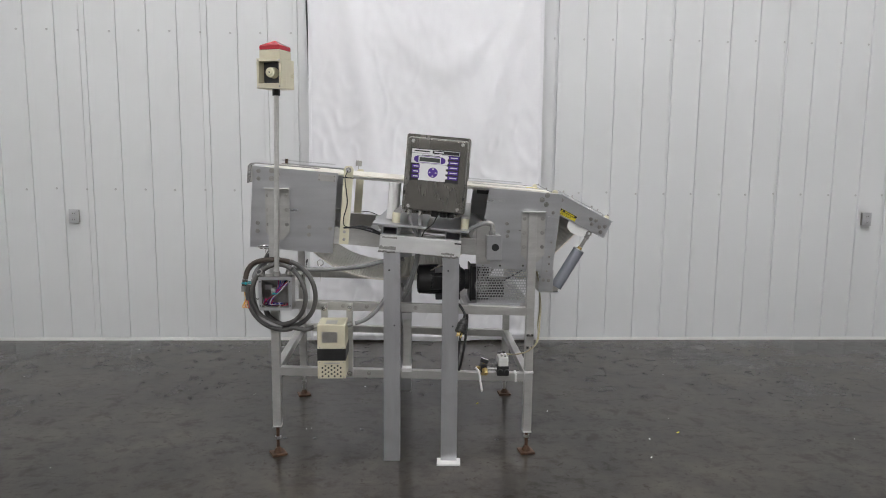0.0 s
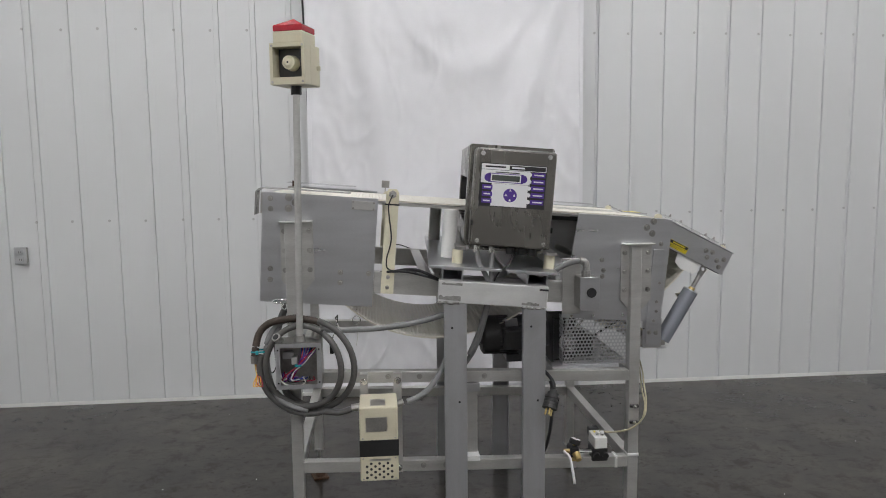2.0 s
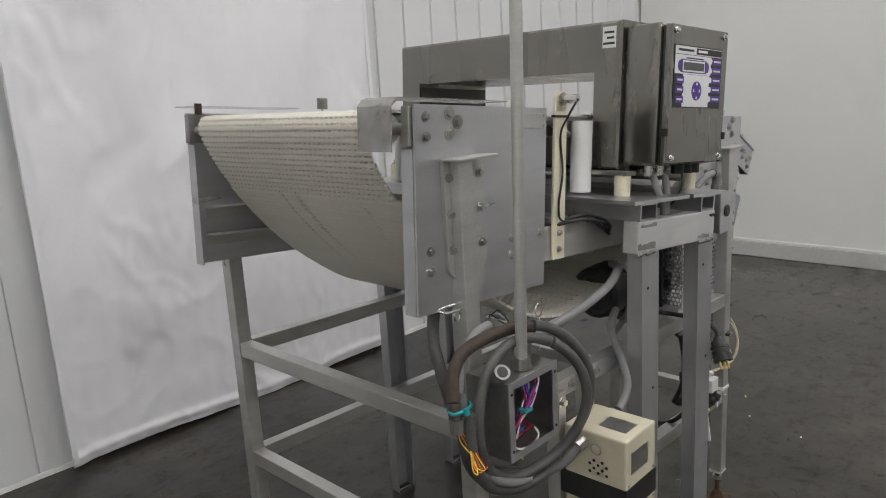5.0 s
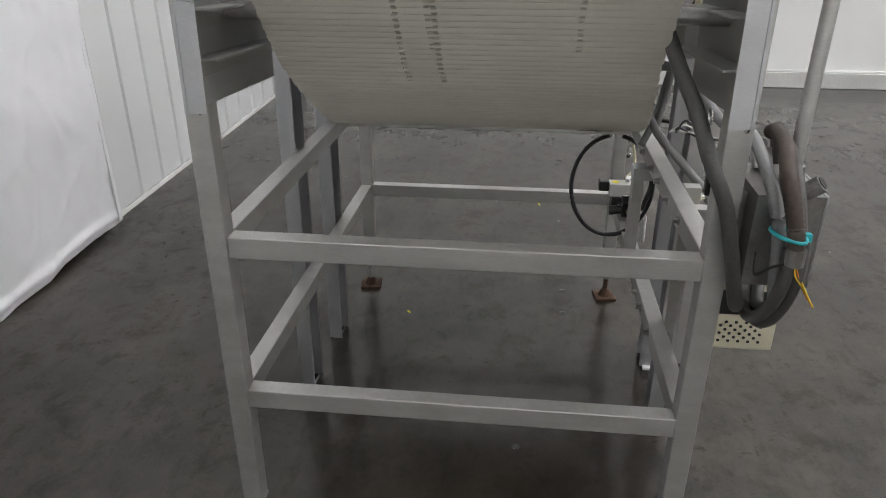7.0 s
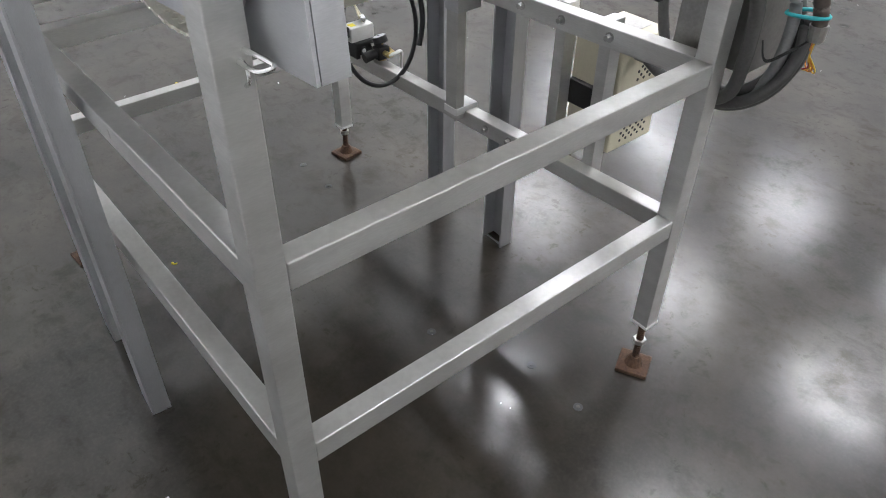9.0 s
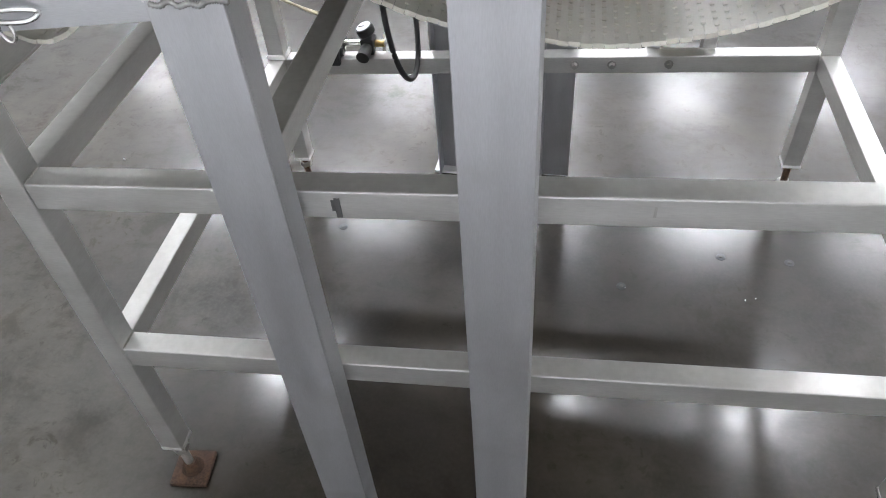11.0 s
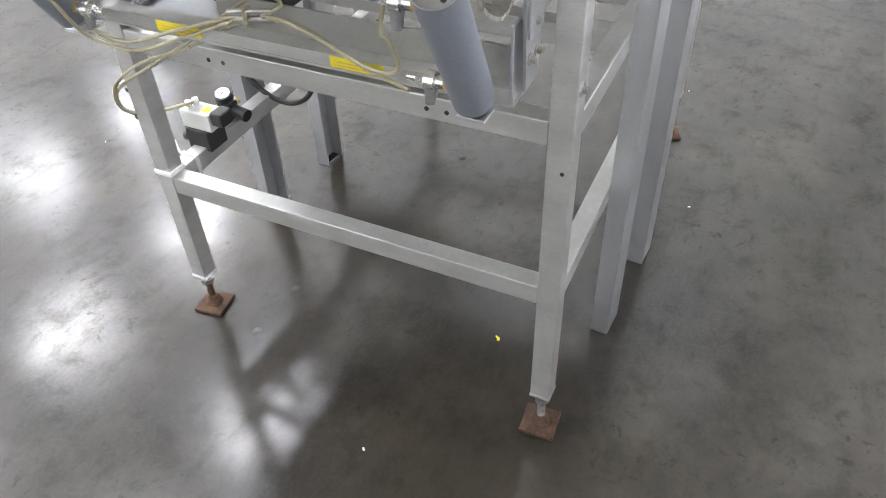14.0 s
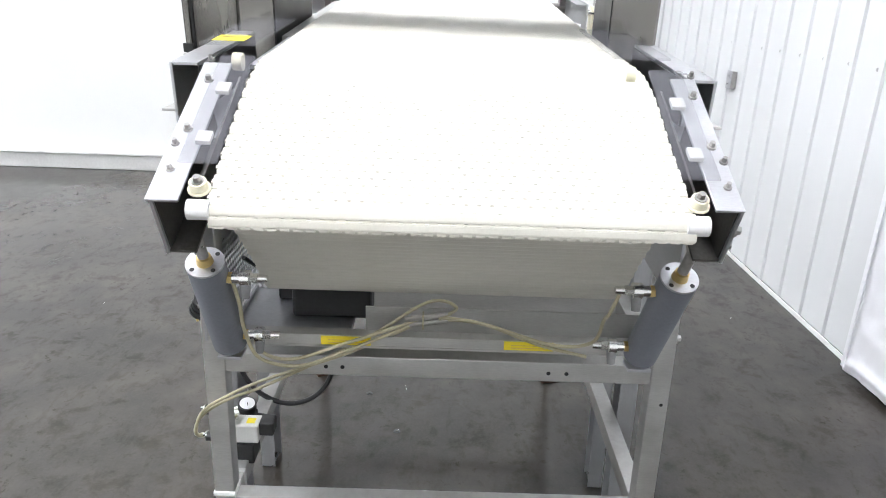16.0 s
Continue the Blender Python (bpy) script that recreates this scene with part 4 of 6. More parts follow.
def cylinder(y_top, y_bot, out):
    top, bot = Vector((1.450, y_top, 0.993)), Vector((1.338, y_bot, 0.806))
    d = (top - bot).normalized()
    e = thing("air_cylinder", "blue-grey pneumatic cylinder between nose and frame", "pneumatic cylinder", tuple(bot), "air cylinders under the nose")
    m = put(e)
    part("barrel", rod(bot + d * 0.008, top, 0.028, seg=32), CYLBLUE, e, m=m, smooth=40)
    part("end_ring", rod(top + d * 0.0005, top + d * 0.004, 0.028, seg=32), PLATE, e, m=m, smooth=40)
    side_v = d.cross(Vector((0, 1, 0))).normalized()
    for k in range(4):
        a = math.pi / 4 + k * math.pi / 2
        o = (side_v * math.cos(a) + Vector((0, 1, 0)) * math.sin(a)) * 0.0215
        part("screw_hole", rod(top + d * 0.0042 + o, top + d * 0.0048 + o, 0.0035, seg=10), INK, e, m=m)
    part("gland", rod(top + d * 0.004, top + d * 0.016, 0.0125, 0.0105, 20), BRASS, e, "dull brass gland nut", m=m, smooth=40)
    part("piston_rod", rod(top + d * 0.018, top + d * 0.075, 0.008, seg=14), BOLT, e, m=m, smooth=40)
    bm = rod(top + d * 0.066, top + d * 0.084, 0.012, seg=6)
    add_tube(bm, [top + d * 0.094 + (side_v * math.cos(a) + d * math.sin(a)) * 0.010 for a in [k * math.pi / 4 for k in range(8)]], 0.004, 8, 3, True)
    part("rod_eye", bm, BOLT, e, m=m)
    part("tail_lug", box(bot.x - 0.018, bot.x + 0.014, bot.y - 0.012, bot.y + 0.012, bot.z - 0.012, bot.z + 0.014, 0.003), BOLT, e, m=m)
    part("mount_foot", box(1.319, 1.354, bot.y - 0.020, bot.y + 0.020, bot.z - 0.022, bot.z - 0.0165, 0.001), PLATE, e, m=m)
    for s in (0.03, 0.185):
        c = bot + d * s
        q = Vector((0.02, -out * 1.0, 0.02)).normalized()
        part("port", rod(c + q * 0.026, c + q * 0.034, 0.0095, seg=6), BRASS, e, "brass port nut", m=m)
        bm = rod(c + q * 0.034, c + q * 0.046, 0.0085, seg=12)
        add_rod(bm, c + q * 0.0462, c + q * 0.060, 0.0125, seg=14)
        add_rod(bm, c + q * 0.0602, c + q * 0.072, 0.008, seg=6)
        add_rod(bm, c + q * 0.0722, c + q * 0.086, 0.0062, 0.0055, 12)
        fv = part("flow_valve", bm, BRIGHT, e, "small bright flow control valve", m=m, smooth=40)
        part("elbow", rod(c + q * 0.053, c + q * 0.053 + Vector((0.006, 0, -0.030)), 0.0095, 0.0065, 12), GREYHOSE, fv, "grey tube elbow", m=m, smooth=40)
    return e


cylinder(0.088, 0.082, -1)
cylinder(0.777, 0.770, 1)
air = thing("air_tubing", "yellowed clear air tubes tied between the two cylinders", "air tube", (1.30, 0.40, 0.8))
m = put(air)
TUBES = [
    [(1.35, 0.125, 0.825), (1.36, 0.145, 0.80), (1.345, 0.19, 0.785), (1.335, 0.27, 0.81), (1.32, 0.36, 0.838), (1.305, 0.41, 0.846), (1.31, 0.50, 0.845), (1.33, 0.60, 0.818), (1.345, 0.68, 0.806)],
    [(1.425, 0.118, 0.955), (1.425, 0.126, 0.92), (1.40, 0.125, 0.86), (1.375, 0.14, 0.80), (1.35, 0.20, 0.775), (1.335, 0.28, 0.80), (1.315, 0.38, 0.838)],
    [(1.425, 0.70, 0.955), (1.42, 0.69, 0.92), (1.40, 0.688, 0.90), (1.37, 0.68, 0.845), (1.345, 0.62, 0.826), (1.32, 0.50, 0.85), (1.305, 0.42, 0.852)],
    [(1.305, 0.40, 0.842), (1.296, 0.27, 0.772), (1.280, 0.12, 0.705), (1.262, 0.04, 0.655), (1.252, -0.008, 0.615), (1.240, -0.028, 0.566), (1.200, -0.034, 0.525), (1.150, -0.026, 0.508), (1.100, -0.010, 0.500)],
    [(1.31, 0.43, 0.85), (1.30, 0.46, 0.868), (1.29, 0.41, 0.872), (1.298, 0.30, 0.800), (1.276, 0.13, 0.696), (1.252, 0.035, 0.640), (1.246, -0.014, 0.600), (1.228, -0.034, 0.553), (1.185, -0.036, 0.520), (1.140, -0.022, 0.505), (1.085, 0.004, 0.500)],
]
for p in TUBES:
    part("tube", tube(p, 0.0031, 8, 8), AIRLINE, air, m=m)
for z in (0.0, 0.011):
    part("tee_fitting", rod((1.312, 0.372, 0.838 + z), (1.304, 0.445, 0.846 + z), 0.0055, seg=10), BOLT, air, "metal tee fitting", m=m)
part("tie", box(1.301, 1.319, 0.402, 0.405, 0.834, 0.860), AIRLINE, air, m=m)

# ---- stand of the detector ----
stand = thing("detector_stand", "aluminium channel stand on four posts", "stand")


def post(x, y, out, top, foot):
    w, d, t = 0.038, 0.040, 0.005
    a = y
    bm = box(x - w, x + w, *sorted((a, a - out * t)), 0.002, top, 0.001)
    for s in (-1, 1):
        add_box(bm, *sorted((x + s * w, x + s * (w - t))), *sorted((a - out * (t + 0.0002), a - out * d)), 0.002, top)
    p = part("post", bm, POST, stand, m=STAND)
    if foot:
        part("foot_plate", box(x - 0.055, x + 0.055, *sorted((a + out * 0.042, a - out * 0.030)), 0.0, 0.0075, 0.001), NYLON if out < 0 else PLATE, p, "pale square foot plate", m=STAND)
    else:
        part("foot_strip", box(x - w, x + w, *sorted((a - out * 0.030, a - out * 0.036)), 0.0, 0.006), BRIGHT, p, m=STAND)
    if out < 0:
        part("hole", rod((x - 0.012, a - out * 0.002, 0.92), (x - 0.012, a + out * 0.0006, 0.92), 0.004, seg=10), INK, p, m=STAND)
        part("hole", rod((x + 0.012, a - out * 0.002, 0.66), (x + 0.012, a + out * 0.0006, 0.66), 0.004, seg=10), INK, p, m=STAND)
    return p


for y, out in ((-0.085, -1), (0.925, 1)):
    post(0.555, y, out, 1.003, False)
    post(0.825, y, out, 0.985, out < 0)
splay(stand)
STILT = Matrix.Translation((0.6, 0, 0)) @ Matrix.Rotation(radians(-3.2), 4, "Z") @ Matrix.Translation((0, 0, 1.325)) @ Matrix.Rotation(radians(4.5), 4, "Y")
for y0, y1 in ((-0.086, -0.046), (0.886, 0.926)):
    c = part("crossbar", box(-0.080, 0.292, y0, y1, -0.322, -0.247, 0.003), GROUND, stand, m=STILT)
    yy = y0 if y0 < 0 else y1
    for u in (-0.045, 0.245):
        bm = tube([(u - 0.038 + k * 0.0055, yy, -0.3225 + random.uniform(-0.003, 0.002)) for k in range(15)], 0.0036 if y0 < 0 else 0.0022, 8, 4, ridge=0.0012)
        part("weld_bead", bm, WELD, c, m=STILT)
    if y0 < 0:
        for u, v, w, h in ((-0.078, -0.308, 0.075, 0.020), (-0.070, -0.259, 0.070, 0.010), (0.205, -0.312, 0.060, 0.012)):
            edge = [(u + w * q / 9, v + h * (0.5 + 0.5 * noise.noise((q * 1.3, u * 50, 2.0)))) for q in range(10)]
            part("weld_smear", slab(edge + [(u + w, v - 0.3 * h), (u, v - 0.2 * h)], yy - 0.0008, yy + 0.001), WELD, c, "dull grey ground weld", m=STILT)
    part("tie", box(0.262, 0.292, yy - 0.006, yy + 0.006, -0.262, -0.256), INK, c, m=STILT)
for u in (-0.072, 0.216):
    bm = box(u, u + 0.072, -0.085, 0.925, -0.2105, -0.2055)
    for q in (u, u + 0.067):
        add_box(bm, q, q + 0.005, -0.085, 0.925, -0.2465, -0.2107)
    add_box(bm, u + 0.0052, u + 0.0668, -0.085, 0.925, -0.2465, -0.2415)
    part("channel", bm, PLATE, stand, m=STILT)
for u0, u1 in ((-0.118, 0.128), (0.150, 0.322)):
    part("top_plate", box(u0, u1, -0.098, 0.935, -0.2053, -0.1965, 0.001), PLATE, stand, m=STILT)
part("under_sheet", slab([(-0.13, -0.20), (-0.09, -0.20), (0.02, -0.35), (-0.02, -0.35)], 0.10, 0.106), BOLT, stand, m=STILT)
for u in (-0.018, 0.303):
    for y in (0.0, 0.84):
        f = part("isolator", rod((u, y, -0.196), (u, y, -0.148), 0.019, seg=20), IVORY, stand, "ivory plastic isolator block", m=STILT, smooth=40)
        part("bolt", add_bolt(bmesh.new(), (u, y, -0.147), (0, 0, 1), 0.011, 0.008), BOLT, f, m=STILT)

# ---- metal detector ----
detector = thing("metal_detector", "dark stainless steel metal detector around the belt", "metal detector")
def portal(u0, u1, y0, y1, w0, w1, a0, a1, b0, b1):
    """A frame-shaped body along u with a rectangular opening a0..a1 by b0..b1."""
    bm = bmesh.new()
    rings = []
    for u, g in ((u0, 0.006), (u0 + 0.006, 0.0), (u1 - 0.006, 0.0), (u1, 0.006)):
        rings.append(([bm.verts.new((u, y, w)) for y, w in ((y0 + g, w0 + g), (y1 - g, w0 + g), (y1 - g, w1 - g), (y0 + g, w1 - g))],
                      [bm.verts.new((u, y, w)) for y, w in ((a0, b0), (a1, b0), (a1, b1), (a0, b1))]))
    for (o, i), (p, q) in zip(rings, rings[1:]):
        for k in range(4):
            j = (k + 1) % 4
            bm.faces.new((o[k], o[j], p[j], p[k]))
            bm.faces.new((i[j], i[k], q[k], q[j]))
    for o, i in (rings[0], rings[-1]):
        for k in range(4):
            j = (k + 1) % 4
            bm.faces.new((o[k], i[k], i[j], o[j]))
    return bm


body = portal(0.0, 0.295, 0.03, 0.865, -0.135, 0.218, 0.105, 0.775, -0.06, 0.100)
part("body", body, STEEL, detector, m=DET)
part("flange", box(0.02, 0.275, 0.005, 0.865, -0.146, -0.1355, 0.002), STEEL, detector, m=DET)
for u in (-0.03, 0.285):
    part("mount_ear", box(u, u + 0.04, -0.02, 0.87, -0.1475, -0.1375, 0.001), BOLT, detector, m=DET)
for y in (0.1055, 0.7725):
    part("aperture_liner", box(0.004, 0.291, y, y + 0.002, -0.05, 0.09), BLACK, detector, m=DET)
st = part("sticker", box(-0.0014, -0.0003, 0.045, 0.083, 0.155, 0.205), LABELWHITE, detector, "small white sticker with black print", m=DET)
for k, (a, b) in enumerate(((0.05, 0.078), (0.05, 0.07), (0.048, 0.081))):
    part("print", box(-0.002, -0.0015, a, b, 0.189 - 0.013 * k, 0.194 - 0.013 * k), INK, st, m=DET)
cb = part("control_box", box(0.014, 0.288, -0.068, 0.029, -0.125, 0.205, 0.012), STEEL, detector, m=DET, smooth=30)
part("gasket", box(0.022, 0.280, -0.0745, -0.0685, -0.116, 0.196), BLACK, cb, m=DET)
door = part("door", box(0.018, 0.284, -0.090, -0.075, -0.120, 0.200, 0.004), STEEL, cb, "satin steel door with corner screws", m=DET)
F = -0.0902
for u in (0.040, 0.262):
    for v in (-0.104, 0.186):
        part("screw", add_bolt(bmesh.new(), (u, F, v), (0, -1, 0), 0.0055), BRIGHT, detector, m=DET)
for u, v in ((0.017, -0.045), (0.2845, -0.055)):
    part("latch", box(u - 0.003, u + 0.004, -0.094, -0.072, v - 0.009, v + 0.009, 0.001), BLACK, detector, m=DET)
panel = part("keypad", box(0.036, 0.254, F - 0.0012, F, 0.0122, 0.155), INK, detector, "black and white keypad overlay with purple keys", m=DET)


def tall(v):
    """Height on the overlay, stretched to its real proportion."""
    return 0.155 - (0.152 - v) * 1.21


def flat(name, u0, u1, v0, v1, mat, level, parent=panel):
    v0, v1 = tall(v0), tall(v1)
    return part(name, box(u0, u1, F - 0.0013 - 0.0005 * level, F - 0.0012 - 0.0005 * (level - 1), v0, v1), mat, parent, m=DET)


def disc(name, u, v, r, mat, level, seg=20, parent=panel):
    v = tall(v)
    return part(name, rod((u, F - 0.0012 - 0.0005 * (level - 1), v), (u, F - 0.0013 - 0.0005 * level, v), r, seg=seg), mat, parent, m=DET)


flat("white_field", 0.038, 0.252, 0.135, 0.150, LABELWHITE, 1)
flat("white_field", 0.038, 0.200, 0.098, 0.134, LABELWHITE, 1)
flat("white_field", 0.075, 0.195, 0.036, 0.0975, LABELWHITE, 1)
flat("title_bar", 0.130, 0.250, 0.1365, 0.1485, INK, 2)
flat("print", 0.138, 0.180, 0.1405, 0.1450, LABELWHITE, 3)
flat("print", 0.050, 0.118, 0.1405, 0.1450, INK, 2)
flat("print", 0.085, 0.165, 0.1270, 0.1295, INK, 2)
disc("key_oval", 0.062, 0.113, 0.013, PURPLE, 2)
disc("key_oval", 0.178, 0.113, 0.013, PURPLE, 2)
flat("key_oval", 0.062, 0.178, 0.1005, 0.1255, PURPLE, 2)
flat("display_rim", 0.070, 0.170, 0.1025, 0.1235, LABELWHITE, 3)
flat("display", 0.074, 0.166, 0.1055, 0.1205, LCD, 4)
for k in range(5):
    v = 0.1265 - 0.0185 * k
    b = flat("key", 0.206, 0.250, v - 0.0065, v + 0.0065, PURPLE, 2)
    flat("print", 0.213, 0.245, v - 0.0018, v + 0.0018, LABELWHITE, 3, b)
    disc("button", 0.198, v, 0.0072, LABELWHITE, 3)
for k in range(3):
    v = 0.0865 - 0.0185 * k
    b = flat("key", 0.044, 0.078, v - 0.0065, v + 0.0065, PURPLE, 2)
    flat("print", 0.050, 0.072, v - 0.0018, v + 0.0018, LABELWHITE, 3, b)
    disc("button", 0.086, v, 0.0072, LABELWHITE, 3)
pad = disc("arrow_pad", 0.138, 0.067, 0.0225, PURPLE, 2, 28)
for k in range(4):
    a = k * math.pi / 2
    disc("arrow", 0.138 + 0.0135 * math.cos(a), 0.067 + 0.0135 * math.sin(a), 0.0052, LABELWHITE, 3, 3, pad)
for u in (0.045, 0.095):
    g = part("cable_gland", rod((u, -0.03, -0.150), (u, -0.03, -0.125), 0.011, seg=12), BRIGHT, detector, m=DET)
for u in (0.16, 0.20, 0.235):
    part("socket", rod((u, -0.04, -0.148), (u, -0.04, -0.125), 0.016, seg=16), BLACK, detector, "black round socket", m=DET)

cables = thing("detector_cables", "grey cables from the control box down into the stand", "cable", (0.65, -0.05, 0.9))
m = put(cables)
for p, r, mat in (([(0.632, -0.045, 1.175), (0.635, -0.055, 1.14), (0.655, -0.06, 1.10), (0.67, -0.05, 1.06), (0.67, -0.02, 0.98), (0.655, 0.0, 0.90), (0.63, 0.02, 0.82), (0.60, 0.05, 0.76)], 0.0085, GREYHOSE),
                  ([(0.682, -0.05, 1.17), (0.678, -0.058, 1.12), (0.675, -0.055, 1.06), (0.665, -0.02, 0.98), (0.64, 0.0, 0.88), (0.61, 0.02, 0.80)], 0.0085, GREYHOSE),
                  ([(0.755, -0.06, 1.165), (0.735, -0.07, 1.13), (0.70, -0.065, 1.10), (0.68, -0.04, 1.04), (0.67, 0.0, 0.95)], 0.003, RUBBER),
                  ([(0.83, 0.0, 1.10), (0.88, -0.02, 1.08), (0.92, -0.03, 1.11), (0.96, -0.035, 1.128), (0.992, -0.04, 1.134)], 0.010, GREYHOSE),
                  ([(0.30, 0.035, 1.10), (0.38, 0.0, 1.105), (0.45, -0.01, 1.09), (0.52, 0.02, 1.06), (0.56, 0.05, 1.02)], 0.004, RUBBER),
                  ([(0.33, 0.04, 1.098), (0.42, 0.01, 1.11), (0.50, 0.0, 1.075), (0.55, 0.03, 1.04), (0.62, 0.05, 1.02)], 0.005, RUBBER),
                  ([(0.36, 0.05, 1.095), (0.44, 0.03, 1.10), (0.52, 0.03, 1.06), (0.58, 0.06, 1.03)], 0.005, HOSE)):
    part("cable", tube(p, r, 8, 8), mat, cables, m=m)

# ---- drive: motor, gearbox, guard ----
motor = thing("drive_motor", "black electric gear motor with a gold rating band", "motor", (0.82, 0.148, 0.744))
m = put(motor)
m = m @ Matrix.Translation((-0.022, 0, 0))
MY, MZ = 0.148, 0.838
bm = rod((0.700, MY, MZ), (0.755, MY, MZ), 0.071, 0.073, 32)
add_rod(bm, (0.692, MY, MZ), (0.700, MY, MZ), 0.060, 0.071, 32)
part("fan_cover", bm, BLACK, motor, m=m, smooth=35)
for r in (0.018, 0.033, 0.048):
    part("grille_ring", tube([(0.6915, MY + r * math.cos(a), MZ + r * math.sin(a)) for a in [k * math.pi / 6 for k in range(12)]], 0.0022, 6, 3, True), MOTOR, motor, m=m)
bm = bmesh.new()
rings = []
for x in (0.755, 0.90):
    rings.append([bm.verts.new((x, MY + r * math.cos(2 * math.pi * (k + f) / 28), MZ + r * math.sin(2 * math.pi * (k + f) / 28)))
                  for k in range(28) for f, r in ((0.0, 0.066), (0.64, 0.066), (0.66, 0.0725), (0.98, 0.0725))])
for k in range(112):
    bm.faces.new((rings[0][k], rings[1][k], rings[1][(k + 1) % 112], rings[0][(k + 1) % 112]))
bm.faces.new(rings[0])
bm.faces.new(rings[1][::-1])
bmesh.ops.recalc_face_normals(bm, faces=bm.faces)
part("housing", bm, MOTOR, motor, m=m)
part("name_band", rod((0.858, MY, MZ), (0.884, MY, MZ), 0.0745, seg=32), BRASS, motor, "brass-coloured rating band", m=m, smooth=35)
bm = rod((0.90, MY, MZ), (0.925, MY, MZ), 0.064, 0.045, 28)
add_rod(bm, (0.925, MY, MZ), (0.945, MY, MZ), 0.05, seg=28)
part("end_bell", bm, MOTOR, motor, m=m, smooth=35)
part("terminal_box", box(0.765, 0.83, MY - 0.105, MY - 0.06, MZ - 0.035, MZ + 0.035, 0.005), BLACK, motor, m=m)
part("foot", box(0.78, 0.90, MY - 0.05, MY + 0.05, 0.744, 0.772, 0.003), MOTOR, motor, m=m)
part("rating_plate", box(0.775, 0.822, -0.018, 0.018, 0.0728, 0.0745), PLATE, motor, m=m @ Matrix.Translation((0, MY, MZ)) @ Matrix.Rotation(radians(42), 4, "X"))
part("gearbox", box(0.948, 1.04, 0.09, 0.225, 0.745, 0.905, 0.008), BLACK, motor, "black gearbox housing", m=m)
part("gearbox_flange", box(0.945, 0.953, 0.075, 0.235, 0.74, 0.915, 0.004), BLACK, motor, m=m)
part("output_shaft", rod((1.0, 0.085, 0.82), (1.0, 0.05, 0.82), 0.014, seg=16), BRIGHT, motor, m=m)
part("sprocket", rod((1.0, 0.056, 0.82), (1.0, 0.066, 0.82), 0.035, seg=24), BRIGHT, motor, m=m)
part("mount_plate", box(0.935, 1.18, 0.0195, 0.26, 0.7335, 0.7435), PLATE, motor, m=m)
part("shroud", box(1.045, 1.12, 0.135, 0.295, 0.7445, 0.818, 0.008), BLACK, motor, "black plastic drive shroud", m=m)


def perforated(nu, nv, s):
    """A sheet of staggered round holes, in x and z, nu by nv cells of size s."""
    bm = bmesh.new()
    for i in range(nu):
        for j in range(nv):
            cx, cz = (i + (0.5 if j % 2 else 0.0) + 0.25) * s, (j + 0.5) * s
            sq = [(cx + a * s / 2, cz + b * s / 2) for a, b in ((-1, -1), (0, -1), (1, -1), (1, 0), (1, 1), (0, 1), (-1, 1), (-1, 0))]
            ci = [(cx + 0.39 * s * math.cos(math.pi * 1.25 + k * math.pi / 4), cz + 0.39 * s * math.sin(math.pi * 1.25 + k * math.pi / 4)) for k in range(8)]
            A = [bm.verts.new((x, 0, z)) for x, z in sq]
            B = [bm.verts.new((x, 0, z)) for x, z in ci]
            for k in range(8):
                bm.faces.new((A[k], A[(k + 1) % 8], B[(k + 1) % 8], B[k]))
    bmesh.ops.remove_doubles(bm, verts=bm.verts, dist=0.0001)
    bmesh.ops.solidify(bm, geom=bm.faces, thickness=0.0015)
    return bm


guard = thing("drive_guard", "perforated steel guard around the drive sprockets", "guard", (1.08, 0.03, 0.744))
m = put(guard)
S = 0.0128
part("front_mesh", perforated(20, 14, S), PLATE, guard, m=m @ Matrix.Translation((0.955, 0.030, 0.744)))
part("end_mesh", perforated(4, 14, S), PLATE, guard, m=m @ Matrix.Translation((0.954, 0.031, 0.744)) @ Matrix.Rotation(radians(90), 4, "Z"))
for z in (0.744, 0.921):
    part("edge_strip", box(0.953, 1.214, 0.0285, 0.0325, z, z + 0.008), PLATE, guard, m=m)
part("diagonal_rod", rod((0.99, 0.07, 0.79), (1.19, 0.07, 0.905), 0.004, seg=8), RUBBER, guard, m=m)
part("chain", tube([(0.965, 0.061, 0.82), (0.985, 0.061, 0.855), (1.03, 0.061, 0.90), (1.06, 0.061, 0.98), (1.02, 0.061, 1.03), (0.98, 0.061, 0.99), (0.975, 0.061, 0.90)], 0.005, 6, 6, True), BOLT, guard, m=m)
for x in (0.98, 1.06, 1.17):
    part("bolt", add_bolt(bmesh.new(), (x, 0.028, 0.926), (0, -1, 0), 0.006), BRIGHT, guard, m=m)

stop = thing("switch_box", "grey metal switch box with a round black button hole", "switch box", (1.02, -0.042, 1.02))
m = put(stop)
part("back_plate", box(0.945, 1.012, 0.0185, 0.0238, 0.935, 1.135, 0.001), ALU, stop, m=m @ Matrix.Rotation(0, 4, "Y"))
b = part("box", box(0.988, 1.054, -0.062, 0.018, 0.965, 1.078, 0.004), BOLT, stop, m=m)
part("lid", box(0.986, 1.056, -0.066, -0.0625, 0.963, 1.080, 0.002), PLATE, stop, m=m)
part("button_ring", rod((1.026, -0.066, 1.025), (1.026, -0.070, 1.025), 0.017, seg=24), BLACK, stop, m=m)
part("button", rod((1.026, -0.0701, 1.025), (1.026, -0.0715, 1.025), 0.012, seg=24), INK, stop, m=m)
part("hub", rod((1.013, -0.042, 1.078), (1.013, -0.042, 1.10), 0.0165, seg=8), WELD, stop, m=m)
